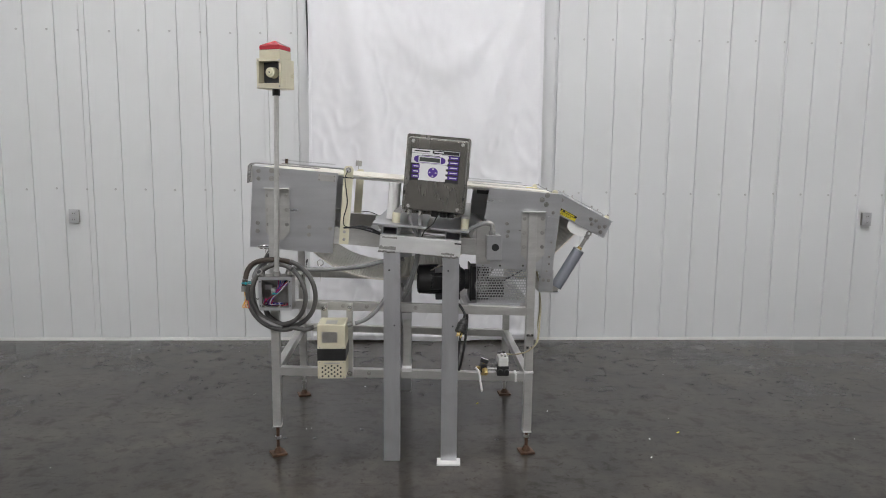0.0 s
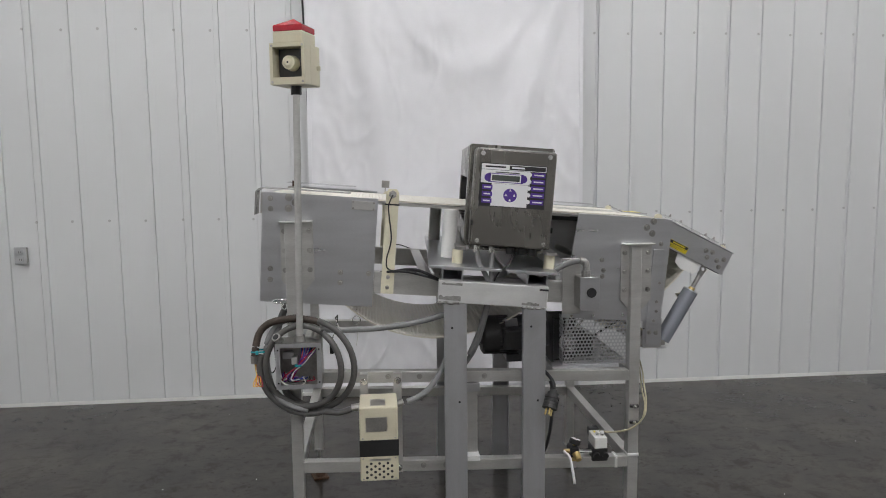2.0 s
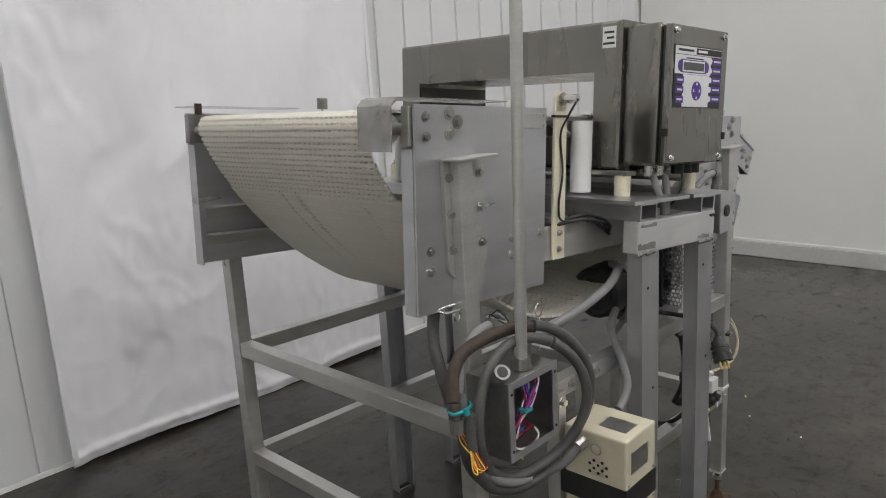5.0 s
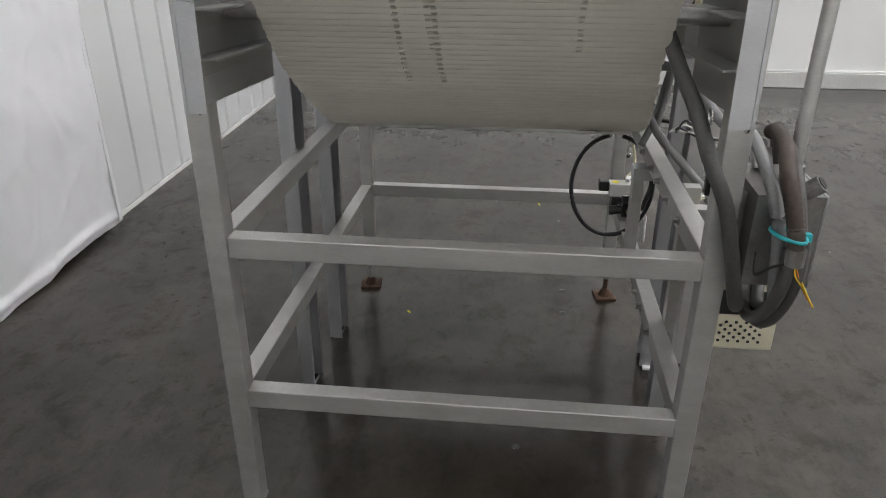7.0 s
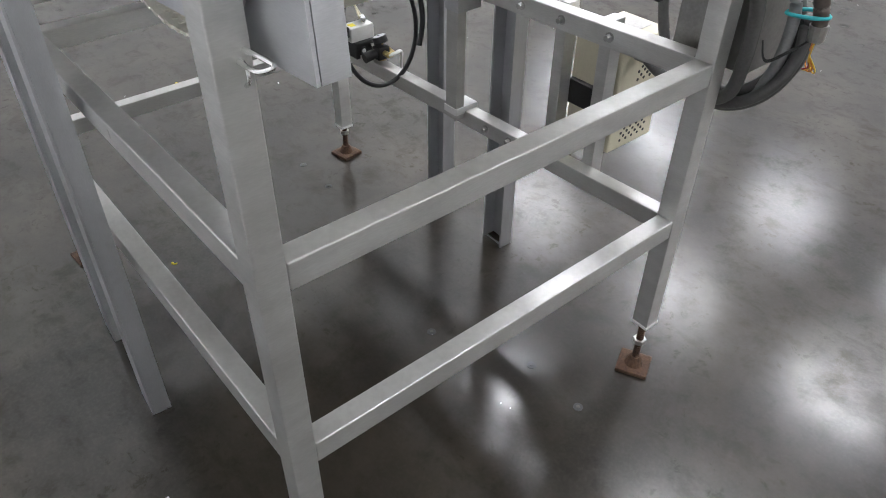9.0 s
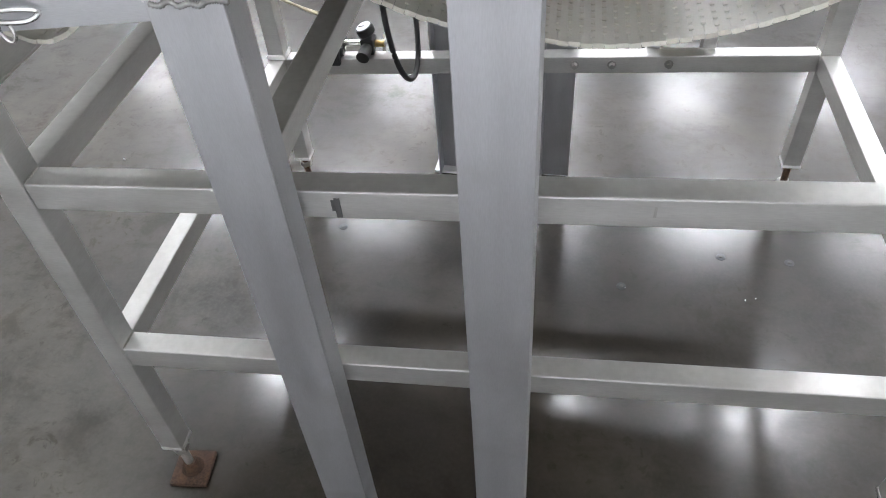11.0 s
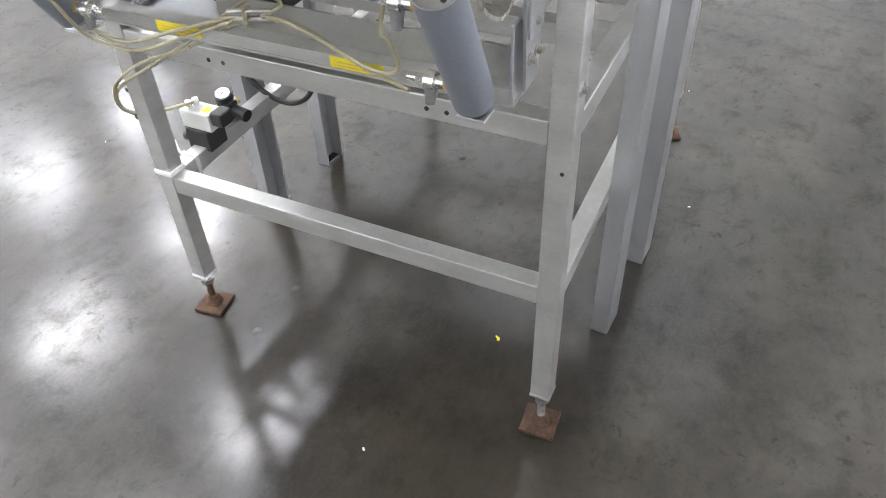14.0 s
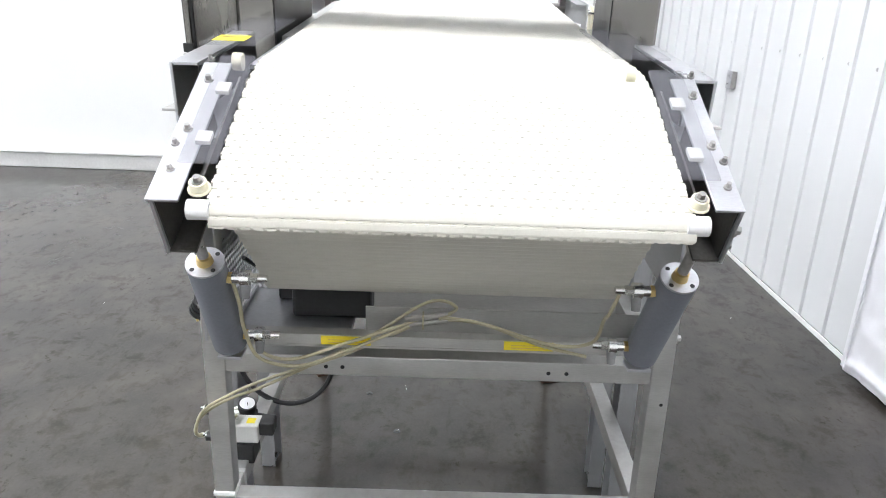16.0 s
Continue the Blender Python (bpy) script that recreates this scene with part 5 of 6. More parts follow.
part("elbow", tube([(1.013, -0.042, 1.098), (1.013, -0.042, 1.118), (1.006, -0.041, 1.131), (0.990, -0.04, 1.134)], 0.0125, 12, 5), WELD, stop, m=m)

# ---- warning horn on its pole, junction box ----
jbox = thing("junction_box", "open grey steel junction box full of coloured wires", "junction box", (0.02, -0.07, 0.741))
m = put(jbox)
X0, X1, Y0, Y1, Z0, Z1 = -0.047, 0.100, -0.119, -0.021, 0.741, 0.892
bm = bmesh.new()
loops = [[bm.verts.new((x, y, z)) for x, z in ((X0 + g, Z0 + g), (X1 - g, Z0 + g), (X1 - g, Z1 - g), (X0 + g, Z1 - g))] for y, g in ((Y1, 0.0), (Y0, 0.0), (Y0, 0.002), (Y1 - 0.002, 0.002))]
for a, b in zip(loops, loops[1:]):
    for k in range(4):
        bm.faces.new((a[k], a[(k + 1) % 4], b[(k + 1) % 4], b[k]))
bm.faces.new(loops[0])
bm.faces.new(loops[3])
bmesh.ops.recalc_face_normals(bm, faces=bm.faces)
part("shell", bm, BOLT, jbox, m=m)
bm = box(X0 - 0.001, X0 + 0.014, Y0 - 0.003, Y0 - 0.0005, Z0 - 0.001, Z1 + 0.001)
for a in ((X1 - 0.014, X1 + 0.001, Z0 - 0.001, Z1 + 0.001), (X0 + 0.0142, X1 - 0.0142, Z0 - 0.001, Z0 + 0.013), (X0 + 0.0142, X1 - 0.0142, Z1 - 0.013, Z1 + 0.001)):
    add_box(bm, a[0], a[1], Y0 - 0.003, Y0 - 0.0005, a[2], a[3])
part("rim", bm, PLATE, jbox, m=m)
for x in (X0 + 0.007, X1 - 0.007):
    for z in (Z0 + 0.02, Z1 - 0.02):
        part("screw_hole", rod((x, Y0 - 0.0032, z), (x, Y0 - 0.004, z), 0.003, seg=10), INK, jbox, m=m)
part("terminal_strip", box(-0.035, 0.0, Y1 - 0.02, Y1 - 0.003, 0.82, 0.845, 0.002), PLATE, jbox, m=m)
part("terminal_block", box(-0.005, 0.015, Y1 - 0.035, Y1 - 0.003, 0.805, 0.83, 0.002), NYLON, jbox, m=m)
for k, (col, mat) in enumerate([(c, WIRES[c]) for c in ("red", "purple", "blue", "purple", "red", "blue", "white", "purple", "blue", "black", "white", "red")]):
    a = random.uniform(0.01, 0.07)
    p = [(0.02 + a * 0.9, -0.05 - random.uniform(0, 0.03), 0.885), (0.03 + a * 0.4, -0.09, 0.85), (0.024 + 0.004 * (k % 3), -0.10 + 0.003 * (k % 4), 0.815), (-0.005 + random.uniform(-0.02, 0.01), -0.10 + 0.01 * (k % 3), 0.78 - 0.002 * k), (-0.03 + 0.009 * k, -0.08, 0.752 + random.uniform(0, 0.02)), (0.0 + 0.006 * k, -0.05, 0.76)]
    if k % 3 == 1:
        p = [(0.085, -0.06, 0.87), (0.07, -0.095, 0.855), (0.04, -0.105, 0.83), (0.02, -0.10, 0.80), (-0.02, -0.09, 0.765), (-0.035, -0.06, 0.78)]
        p = [(x + random.uniform(-0.008, 0.008), y, z + random.uniform(-0.008, 0.008)) for x, y, z in p]
    part("wire", tube(p, 0.0022, 6, 6), mat, jbox, col + " wire", m=m)
part("wire", tube([(-0.04, -0.11, 0.775), (-0.02, -0.118, 0.757), (0.02, -0.118, 0.75), (0.045, -0.115, 0.758), (0.04, -0.11, 0.775)], 0.0022, 6, 6), WIRES["white"], jbox, "white wire", m=m)
part("wire_tie", box(0.012, 0.034, -0.112, -0.094, 0.812, 0.817), TEAL, jbox, m=m)
kn2 = part("conduit_hub", rod((-0.034, -0.085, 0.890), (-0.046, -0.108, 0.914), 0.0135, 0.0145, 16), WELD, jbox, "dull conduit hub", m=m)
part("bore", rod((-0.0461, -0.1082, 0.9142), (-0.0465, -0.1090, 0.9150), 0.010, seg=14), INK, kn2, m=m)
part("conduit_hub", rod((0.075, -0.06, 0.894), (0.088, -0.055, 0.922), 0.016, 0.017, 14), BOLT, jbox, m=m)
part("bracket", box(0.0, 0.04, -0.0205, SY - 0.0197, 0.75, 0.88), BOLT, jbox, m=m)

horn = thing("warning_horn", "beige horn and red beacon on a tall grey pole", "warning horn", (0.035, -0.095, 0.894))
m = put(horn)
part("pole", rod((0.030, -0.092, 0.895), (0.046, -0.10, 1.700), 0.0112, seg=20), ALU, horn, m=m, smooth=40)
part("pole_base", rod((0.030, -0.092, 0.894), (0.030, -0.092, 0.915), 0.019, 0.016, 16), BOLT, horn, m=m)
part("pole_nut", rod((0.046, -0.10, 1.695), (0.046, -0.10, 1.722), 0.017, seg=8), BLACK, horn, m=m)
HM = Matrix.Translation((0.046, -0.10, 1.722)) @ Matrix.Rotation(radians(-19), 4, "Z")
hs = bmesh.new()
W, D, Hh = 0.058, 0.06, 0.126
add_box(hs, -W, W, -D + 0.045, D, 0, Hh, 0.004)
for a in ((-W, -W + 0.010, 0, Hh), (W - 0.010, W, 0, Hh), (-W + 0.0102, W - 0.0102, 0, 0.022), (-W + 0.0102, W - 0.0102, Hh - 0.012, Hh)):
    add_box(hs, a[0], a[1], -D, -D + 0.0449, a[2], a[3])
part("housing", hs, BEIGE, horn, m=m @ HM)
part("throat", slab([(-W + 0.0105, 0.0225), (W - 0.0105, 0.0225), (W - 0.0105, Hh - 0.0125), (-W + 0.0105, Hh - 0.0125)], -D + 0.0435, -D + 0.0445), MOTOR, horn, "dark recessed throat", m=m @ HM)
bm = rod((0.0, -D + 0.0435, 0.068), (0.0, -D + 0.010, 0.068), 0.024, 0.021, 24)
add_rod(bm, (0.0, -D + 0.010, 0.068), (0.0, -D + 0.004, 0.068), 0.016, 0.010, 24)
part("horn_plug", bm, IVORY, horn, "round ivory horn plug", m=m @ HM, smooth=40)
part("horn_dot", rod((0.0, -D + 0.0039, 0.068), (0.0, -D + 0.003, 0.068), 0.003, seg=10), INK, horn, m=m @ HM)
for x in (-W + 0.007, W - 0.007):
    for z in (0.008, Hh - 0.008):
        part("screw", rod((x, -D, z), (x, -D - 0.0015, z), 0.004, seg=10), BOLT, horn, m=m @ HM)
part("side_lug", box(W, W + 0.012, 0.03, 0.036, 0.05, 0.064, 0.001), BEIGE, horn, m=m @ HM)
part("beacon_base", box(-0.052, 0.048, -0.048, 0.052, Hh + 0.0005, Hh + 0.038, 0.004), BEIGE, horn, m=m @ HM)
lens = box(-0.051, 0.047, -0.047, 0.051, Hh + 0.0385, Hh + 0.056, 0.002)
top = lens.verts.new((-0.002, 0.002, Hh + 0.082))
cr = [lens.verts.new((x, y, Hh + 0.0562)) for x, y in ((-0.05, -0.046), (0.046, -0.046), (0.046, 0.05), (-0.05, 0.05))]
for k in range(4):
    lens.faces.new((cr[k], cr[(k + 1) % 4], top))
part("lens", lens, RED, horn, "red pyramid-topped beacon lens", m=m @ HM)

# ---- drive controller and its struts ----
ctrl = thing("motor_controller", "beige motor controller box with a black band", "motor controller", (0.297, -0.12, 0.445))
m = put(ctrl)
A0, A1, B0, B1, C0, C1 = 0.222, 0.347, -0.200, -0.052, 0.445, 0.692
case = part("case", box(A0, A1, B0, B1, C0, C1, 0.004), BEIGE, ctrl, m=m)
part("band", box(A0 - 0.0015, A1 + 0.0015, B0 - 0.0015, B1 + 0.012, 0.528, 0.584, 0.002), BLACK, ctrl, "black middle band", m=m)
part("display_plate", box(A0 + 0.02, A1 - 0.035, B0 - 0.0012, B0 - 0.0002, 0.612, 0.66), BOLT, ctrl, "grey rating label", m=m)
part("top_label", box(A0 + 0.035, A1 - 0.04, B0 + 0.02, B0 + 0.085, C1 + 0.0002, C1 + 0.001), BOLT, ctrl, "grey label", m=m)
part("logo_bar", box(A0 + 0.03, A1 - 0.025, B0 - 0.0009, B0 - 0.0002, 0.513, 0.520), BOLT, ctrl, m=m)
for k in range(7):
    for j in range(6):
        if (k + j) % 2 == 0:
            part("vent", rod((A0 + 0.022 + k * 0.0135, B0 - 0.0008, 0.457 + j * 0.0095), (A0 + 0.022 + k * 0.0135, B0 + 0.001, 0.457 + j * 0.0095), 0.0045, seg=10), INK, case, m=m)
for k in range(9):
    for j in range(6):
        if (k + j) % 2 == 0:
            part("vent", rod((A0 - 0.0008, B0 + 0.03 + k * 0.010, 0.465 + j * 0.009), (A0 + 0.001, B0 + 0.03 + k * 0.010, 0.465 + j * 0.009), 0.0035, seg=8), INK, case, m=m)
for k in range(5):
    for j in range(4):
        if (k + j) % 2 == 0:
            part("vent", rod((A0 - 0.0008, B0 + 0.045 + k * 0.010, 0.602 + j * 0.009), (A0 + 0.001, B0 + 0.045 + k * 0.010, 0.602 + j * 0.009), 0.0035, seg=8), INK, case, m=m)
part("knockout", tube([(A0 - 0.0004, B0 + 0.07 + 0.012 * math.cos(a), 0.655 + 0.012 * math.sin(a)) for a in [k * math.pi / 5 for k in range(10)]], 0.0008, 5, 3, True), BOLT, ctrl, m=m)
for x in (A0 + 0.01, A1 - 0.01):
    for z in (C0 + 0.008, 0.522, 0.59):
        part("screw", rod((x, B0, z), (x, B0 - 0.0015, z), 0.003, seg=8), BOLT, ctrl, m=m)
for x in (0.222, 0.338):
    s = part("strut", box(x, x + 0.028, B1 + 0.013, SY - 0.0185, 0.40, 0.755, 0.001), ALU, ctrl, "aluminium mounting strut", m=m)
    for z in (0.732, 0.418):
        part("bolt", add_bolt(bmesh.new(), (x + 0.014, B1 + 0.0128, z), (0, -1, 0), 0.009, 0.007), BRIGHT, s, m=m)
part("connector", rod((A0, -0.10, 0.664), (A0 - 0.027, -0.10, 0.661), 0.014, 0.012, 8), BOLT, ctrl, m=m)
part("connector", rod((A1, -0.09, 0.665), (A1 + 0.022, -0.09, 0.672), 0.013, 0.012, 8), WELD, ctrl, m=m)

# ---- hoses ----
coil = thing("conduit_coil", "coiled dark grey flexible conduit hung over the junction box", "conduit coil", (0.05, -0.09, 0.62))
m = put(coil)
def coil_ring(cx, cz, rx, rz, a0, a1, dy=0.0, n=22):
    """A turn that leans: deep at the back on one side, forward on the other."""
    out = []
    for k in range(n + 1):
        a = radians(a0 + (a1 - a0) * k / n)
        out.append((cx + rx * math.cos(a), -0.095 + dy - 0.033 * math.cos(a) + 0.030 * math.sin(a) ** 2, cz + rz * math.sin(a)))
    return out


part("loop", tube(coil_ring(0.050, 0.806, 0.158, 0.156, 75, -190), 0.0106, 10, 5), HOSE, coil, m=m)
part("loop", tube(coil_ring(0.040, 0.806, 0.126, 0.138, 60, 418, -0.018), 0.0104, 10, 5), HOSE, coil, m=m)
part("loop", tube(coil_ring(0.046, 0.805, 0.152, 0.164, 165, 292, -0.016) + [(0.155, -0.095, 0.645), (0.199, -0.10, 0.660)], 0.0108, 10, 5), HOSE, coil, m=m)
part("rusty_loop", tube([(-0.124, -0.062, 0.838), (-0.120, -0.056, 0.872), (-0.108, -0.046, 0.915), (-0.078, -0.044, 0.945), (-0.030, -0.053, 0.960), (0.020, -0.060, 0.963), (0.070, -0.068, 0.958), (0.098, -0.070, 0.948)], 0.0115, 12, 12, ridge=0.0012), BROWNHOSE, coil, "rust-brown ribbed conduit end", m=m)
part("light_loop", tube([(0.05, -0.085, 0.655), (0.0, -0.083, 0.668), (-0.050, -0.075, 0.70), (-0.078, -0.060, 0.76), (-0.088, -0.047, 0.845), (-0.078, -0.034, 0.899), (-0.047, -0.022, 0.938), (-0.005, -0.018, 0.958), (0.03, -0.018, 0.962)], 0.0098, 10, 8), GREYHOSE, coil, m=m)
part("end_fitting", rod((-0.1235, -0.0622, 0.842), (-0.124, -0.063, 0.816), 0.0145, 0.0135, 10), BOLT, coil, "dull conduit end fitting", m=m)
for k, (col, dx) in enumerate((("orange", 0), ("yellow", 0.005), ("yellow", -0.005), ("red", 0.008), ("black", -0.009), ("black", -0.012))):
    part("wire", tube([(-0.124 + dx * 0.5, -0.066, 0.800), (-0.120 + dx, -0.074 - dx, 0.780), (-0.112 + dx, -0.09, 0.752), (-0.114 + 2 * dx, -0.104, 0.730), (-0.124 + dx, -0.098, 0.738), (-0.117, -0.084, 0.765)] if col != "black" else [(-0.124, -0.062, 0.80), (-0.10 + dx, -0.04, 0.785), (-0.075, -0.03, 0.765 + dx), (-0.06, -0.03, 0.785)], 0.0013, 6, 8), WIRES[col], coil, col + " wire", m=m @ Matrix.Translation((0.003, 0, 0.018)))
part("cable_tie", tube([(-0.134, -0.064, 0.855), (-0.124, -0.072, 0.856), (-0.098, -0.072, 0.856), (-0.078, -0.056, 0.853), (-0.078, -0.038, 0.853), (-0.100, -0.034, 0.855), (-0.125, -0.045, 0.856)], 0.0032, 6, 6, True), TEAL, coil, "teal cable tie", m=m)
part("tie_head", box(-0.118, -0.108, -0.083, -0.073, 0.849, 0.862, 0.002), TEAL, coil, m=m)

hose = thing("conduit", "dark flexible conduit hanging from the infeed end", "conduit", (0.0, 0.0, 0.7))
m = put(hose)
part("hose", tube([(0.070, 0.122, 1.11), (0.030, 0.100, 1.055), (-0.015, 0.078, 1.005), (-0.048, 0.058, 0.945), (-0.060, 0.030, 0.885), (-0.058, 0.014, 0.835), (-0.050, -0.002, 0.775), (-0.034, -0.020, 0.71), (-0.004, -0.034, 0.677), (0.05, -0.055, 0.655)], 0.0120, 10, 8), HOSE, hose, m=m)
part("hose", tube([(0.10, -0.06, 0.925), (0.16, -0.045, 0.917), (0.28, -0.035, 0.916), (0.38, -0.03, 0.925), (0.46, -0.025, 0.94), (0.54, 0.0, 0.955), (0.60, 0.05, 0.95)], 0.0105, 10, 8), GREYHOSE, hose, m=m)
part("hose", tube([(0.382, -0.09, 0.672), (0.42, -0.085, 0.685), (0.46, -0.07, 0.71), (0.50, -0.03, 0.75), (0.54, 0.02, 0.80), (0.60, 0.04, 0.83)], 0.010, 10, 8), GREYHOSE, hose, m=m)
for k, col in enumerate(("white", "black")):
    part("wire", tube([(0.156, -0.010, 0.914), (0.147, 0.03, 0.925 - 0.006 * k), (0.140, 0.068, 0.932 + 0.006 * k), (0.139, 0.083 - 0.012 * k, 0.930), (0.148, 0.055, 0.940 + 0.008 * k), (0.146, 0.018, 0.915), (0.134, 0.008, 0.885), (0.128, 0.006, 0.865)], 0.0018, 6, 6), WIRES[col], hose, m=m)
part("clip", box(0.121, 0.135, 0.0, 0.013, 0.822, 0.868, 0.003), BLACK, hose, m=m)

cord = thing("power_cord", "black power cord looped under the belt with a twist-lock plug", "power cord", (0.87, 0.0, 0.4))
m = put(cord)
part("cord", tube([(0.89 + 0.02 * math.sin(a), 0.07 + 0.115 * math.cos(a), 0.545 + 0.145 * math.sin(a)) for a in [math.pi * (0.55 + 1.9 * k / 18) for k in range(19)]], 0.0062, 8, 6), RUBBER, cord, m=m)
part("cord", tube([(0.80, 0.10, 0.79), (0.82, 0.06, 0.765), (0.85, 0.0, 0.755), (0.87, -0.06, 0.745), (0.886, -0.10, 0.72), (0.884, -0.108, 0.69)], 0.0062, 8, 8), RUBBER, cord, m=m)
part("cord", tube([(0.845, -0.02, 0.70), (0.85, -0.03, 0.62), (0.84, -0.03, 0.56), (0.83, -0.01, 0.50)], 0.007, 8, 8), RUBBER, cord, m=m)
pt, pb = Vector((0.883, -0.110, 0.688)), Vector((0.860, -0.140, 0.632))
pd = (pb - pt).normalized()
plug = part("plug", rod(pt, pt + pd * 0.049, 0.019, 0.0235, 20), BLACK, cord, "ribbed black twist-lock plug", m=m, smooth=30)
part("strain_relief", rod(pt - pd * 0.012, pt - pd * 0.0003, 0.010, 0.017, 16), BLACK, plug, m=m, smooth=30)
for k in range(3):
    part("rib", rod(pt + pd * (0.014 + 0.012 * k), pt + pd * (0.020 + 0.012 * k), 0.0252, seg=20), BLACK, plug, m=m, smooth=30)
part("face", rod(pt + pd * 0.0493, pt + pd * 0.056, 0.026, seg=20), BLACK, plug, m=m, smooth=30)
sv = pd.cross(Vector((0, 0, 1))).normalized()
for k in range(3):
    o = (sv * math.cos(k * 2.1) + pd.cross(sv) * math.sin(k * 2.1)) * 0.011
    part("prong", rod(pt + pd * 0.056 + o, pt + pd * 0.078 + o, 0.0035, seg=8), BRASS, plug, m=m)

# ---- air valve and regulator on the lower rail ----
valve = thing("air_valve", "white and black solenoid valve on the lower rail", "valve", (1.085, -0.02, 0.425))
m = put(valve)
part("base", box(1.052, 1.110, -0.032, 0.030, 0.4145, 0.464, 0.004), BLACK, valve, m=m)
part("port", rod((1.0515, 0.008, 0.440), (1.046, 0.008, 0.440), 0.011, 0.010, 16), BLACK, valve, m=m, smooth=40)
part("port_bore", rod((1.0458, 0.008, 0.440), (1.0454, 0.008, 0.440), 0.0065, seg=14), VALVEGREY, valve, m=m)
for x in (1.066, 1.098):
    part("end_cap", rod((x, -0.0325, 0.440), (x, -0.044, 0.438), 0.0125, 0.0115, 16), BLACK, valve, "round black end cap", m=m, smooth=40)
part("manifold", box(1.058, 1.105, -0.038, 0.040, 0.4645, 0.506, 0.003), VALVEGREY, valve, "pale grey manifold block", m=m)
part("solenoid", box(1.062, 1.100, 0.0405, 0.072, 0.480, 0.512, 0.004), BLACK, valve, "black solenoid block", m=m)
part("yellow_tag", box(1.072, 1.092, 0.012, 0.030, 0.5062, 0.5068), YELLOW, valve, m=m)
for x, y in ((1.075, -0.014), (1.090, -0.020)):
    f2 = part("fitting", rod((x, y, 0.506), (x, y, 0.516), 0.0065, seg=10), BRIGHT, valve, m=m)
    part("collet", rod((x, y, 0.516), (x, y, 0.523), 0.0078, 0.007, 12), LABELWHITE, f2, m=m)
part("nipple", rod((1.0515, -0.018, 0.448), (1.005, -0.016, 0.450), 0.008, seg=12), BRIGHT, valve, m=m)
reg = thing("air_regulator", "small black air regulator with a round gauge", "regulator", (0.99, -0.012, 0.425))
m = put(reg)
part("body", box(0.974, 1.004, -0.03, 0.008, 0.432, 0.470, 0.004), BLACK, reg, m=m)
part("filter_bowl", rod((0.992, -0.030, 0.448), (0.996, -0.052, 0.432), 0.0145, 0.011, 16), BRASS, reg, m=m, smooth=40)
part("knob", rod((0.989, 0.008, 0.452), (0.992, 0.044, 0.446), 0.013, 0.015, 16), BLACK, reg, m=m, smooth=40)
part("bowl", rod((0.989, -0.012, 0.431), (0.989, -0.012, 0.4165), 0.013, seg=16), BRASS, reg, m=m)
part("stem", rod((0.989, -0.012, 0.474), (0.989, -0.02, 0.490), 0.006, seg=10), BRASS, reg, m=m)
gd = Vector((0.30, 0.12, 0.94)).normalized()
gc = Vector((0.990, -0.013, 0.478))
part("gauge", rod(gc, gc + gd * 0.018, 0.021, seg=24), BLACK, reg, m=m, smooth=40)
part("gauge_face", rod(gc + gd * 0.018, gc + gd * 0.0186, 0.017, seg=24), LABELWHITE, reg, "white gauge face", m=m)
part("hand_pin", rod(gc + gd * 0.019 - Vector((0.002, 0, 0)), gc + gd * 0.019 + Vector((0.010, 0.004, 0)), 0.0009, seg=6), INK, reg, m=m)
part("fitting", rod((0.973, -0.012, 0.452), (0.952, -0.012, 0.452), 0.008, seg=10), BRASS, reg, m=m)
tt = thing("drain_tube", "short white plastic tube hanging from the lower rail", "tube", (0.96, -0.04, 0.40))
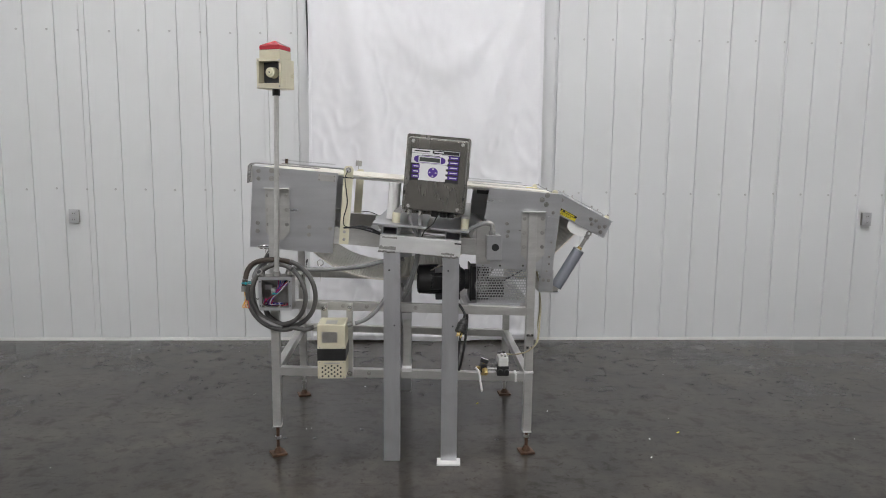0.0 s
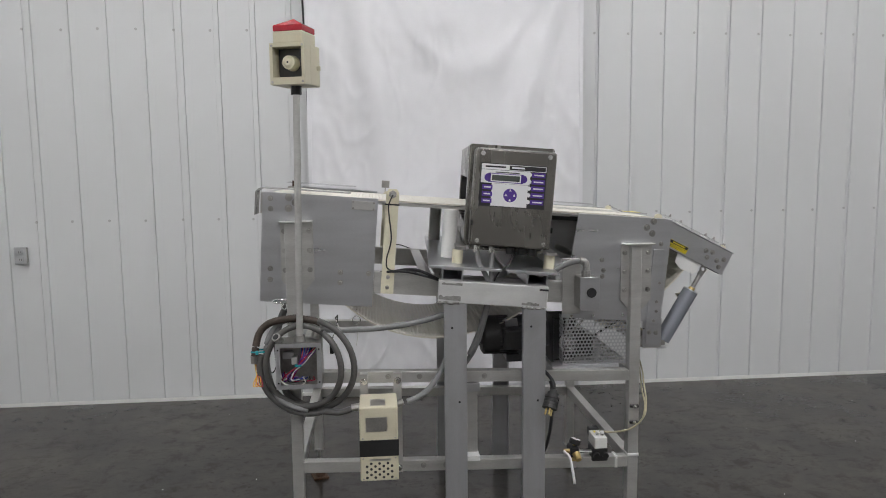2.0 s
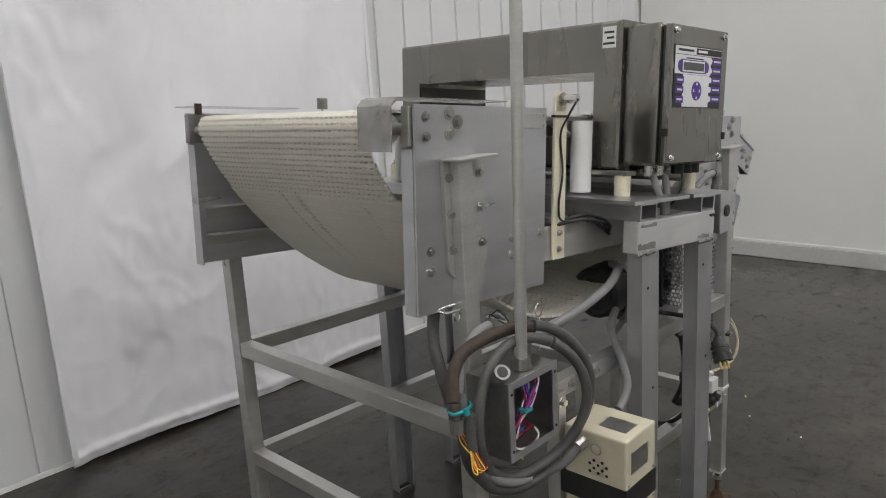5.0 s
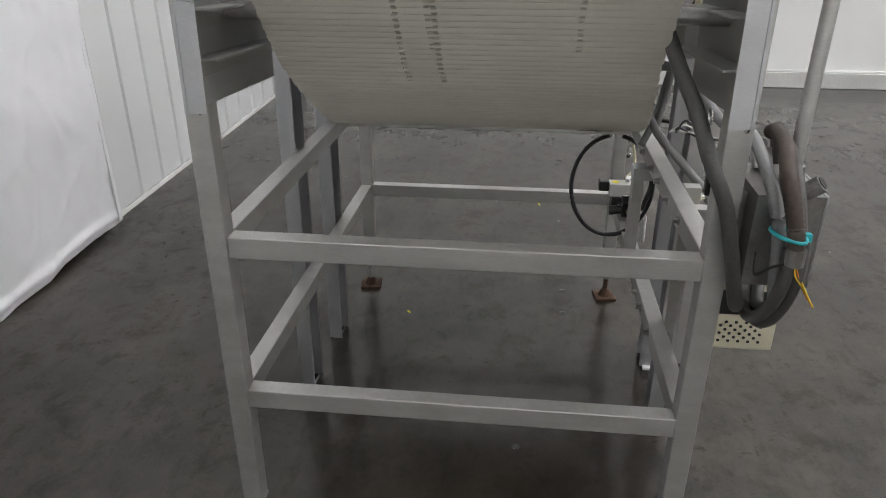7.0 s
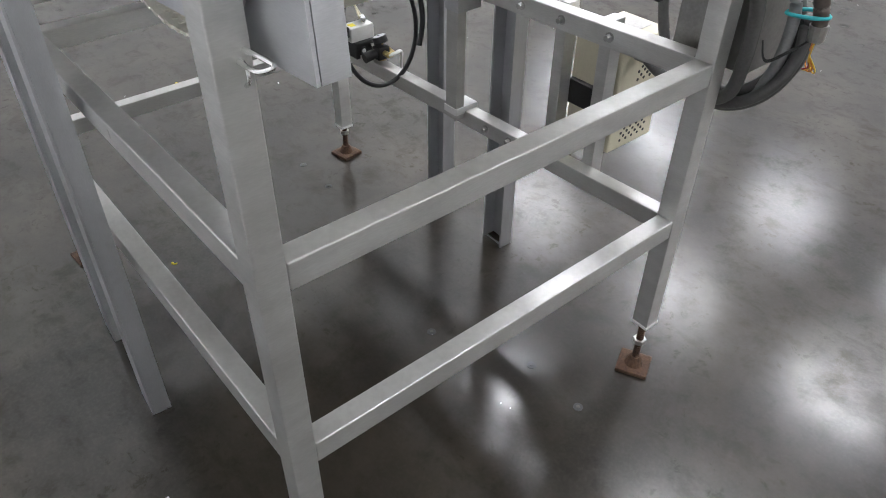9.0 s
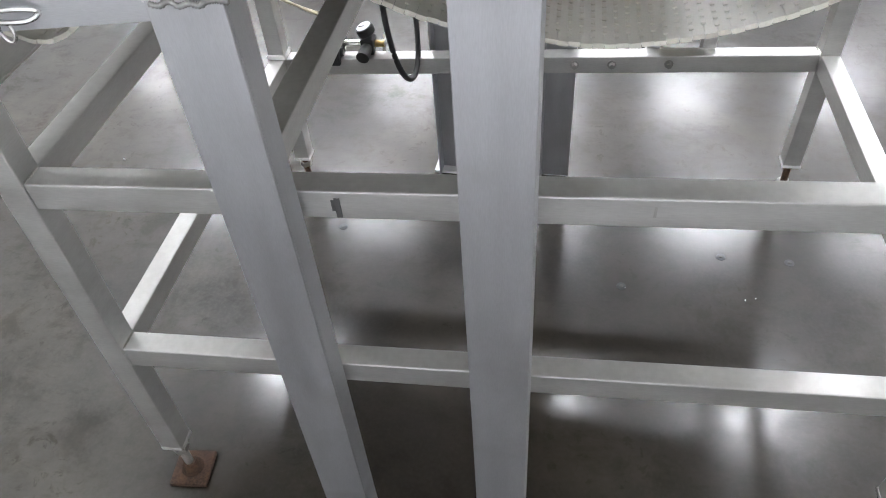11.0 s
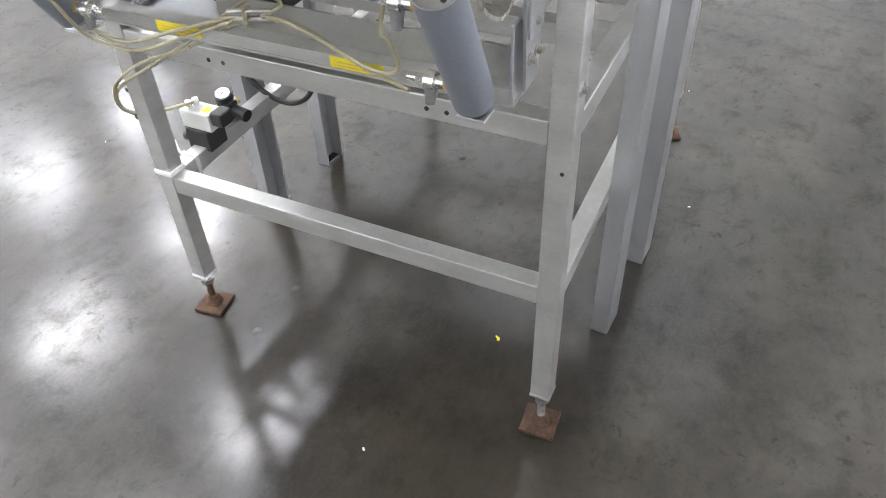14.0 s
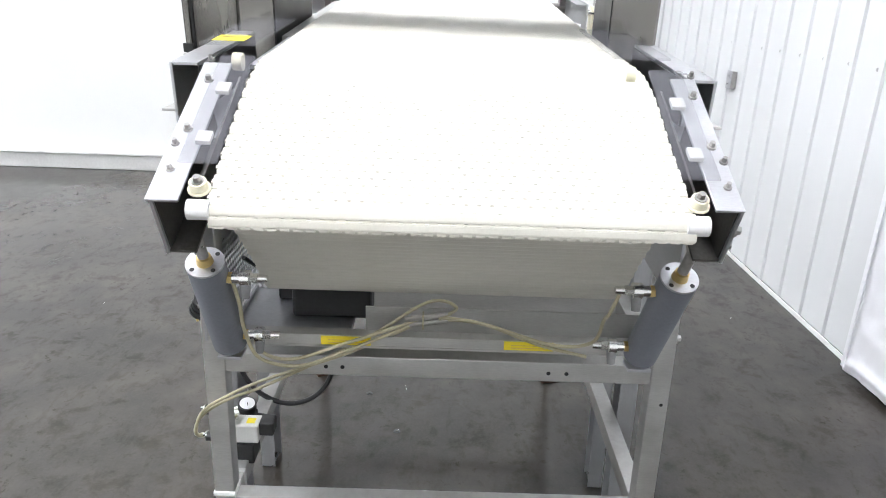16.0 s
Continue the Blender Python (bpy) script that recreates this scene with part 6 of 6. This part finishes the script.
part("tube", tube([(0.955, -0.012, 0.45), (0.95, -0.03, 0.455), (0.960, -0.059, 0.448), (0.970, -0.064, 0.40), (0.978, -0.066, 0.352)], 0.0048, 8, 6), NYLON, tt, m=put(tt))
tie = thing("tube_tie", "white strap tied round the lower rail", "strap", (1.145, 0, 0.4))
part("strap", box(1.14, 1.15, -0.0205, 0.0205, 0.3835, 0.4275, 0.001), NYLON, tie, m=put(tie))
part("tail", tube([(1.145, -0.021, 0.42), (1.14, -0.035, 0.425), (1.13, -0.05, 0.44)], 0.003, 6, 5), NYLON, tie, m=put(tie))
for z in (0.595, 0.535):
    cl = thing("tube_clip", "small black clip on the leg", "clip", (LX, SY - 0.0195, z), "clips on the leg")
    part("saddle", box(-0.016, 0.016, -0.012, 0.0, -0.005, 0.005, 0.002), BLACK, cl)
    part("bolt", add_bolt(bmesh.new(), (0, -0.012, 0), (0, -1, 0), 0.005), BRIGHT, cl)


for e in (valve, reg, tt, tie):
    e.location.z -= 0.0195
    e.location.y += SY


# ---- spring hooks at the lower plate corners ----
def hook(x, y, z, out, kind=0):
    e = thing("spring_hook", "small bright snap hook at the plate's lower edge", "hook", (x, y, z), "snap hooks")
    part("stem", tube([(-0.03, 0, 0.0), (-0.01, out * 0.004, 0.004), (0.012, out * 0.006, 0.003), (0.03, 0, 0.0), (0.02, out * 0.012, -0.006), (-0.02, out * 0.012, -0.005)], 0.0028, 6, 5, True), BRIGHT, e)
    part("ring", tube([(0.008 * math.cos(a) + 0.01, out * 0.010, -0.018 + 0.012 * math.sin(a)) for a in [k * math.pi / 4 for k in range(8)]], 0.0022, 6, 4, True), BRIGHT, e)
    return e


hook(-0.04, 0.018, 1.012, -1), hook(1.117, 0.830, 0.932, 1), hook(-0.03, 0.834, 1.012, 1)
ringy = thing("key_ring", "wire ring hanging from the infeed frame", "ring", (0.215, 0.0, 0.94))
part("ring", tube([(0.014 * math.cos(a), 0, 0.014 * math.sin(a)) for a in [k * math.pi / 4 for k in range(8)]], 0.0018, 6, 4, True), BRIGHT, ringy)
part("wire", tube([(0, 0, -0.014), (0.004, 0, -0.05), (-0.002, 0, -0.09)], 0.0015, 6, 4), WIRES["white"], ringy)
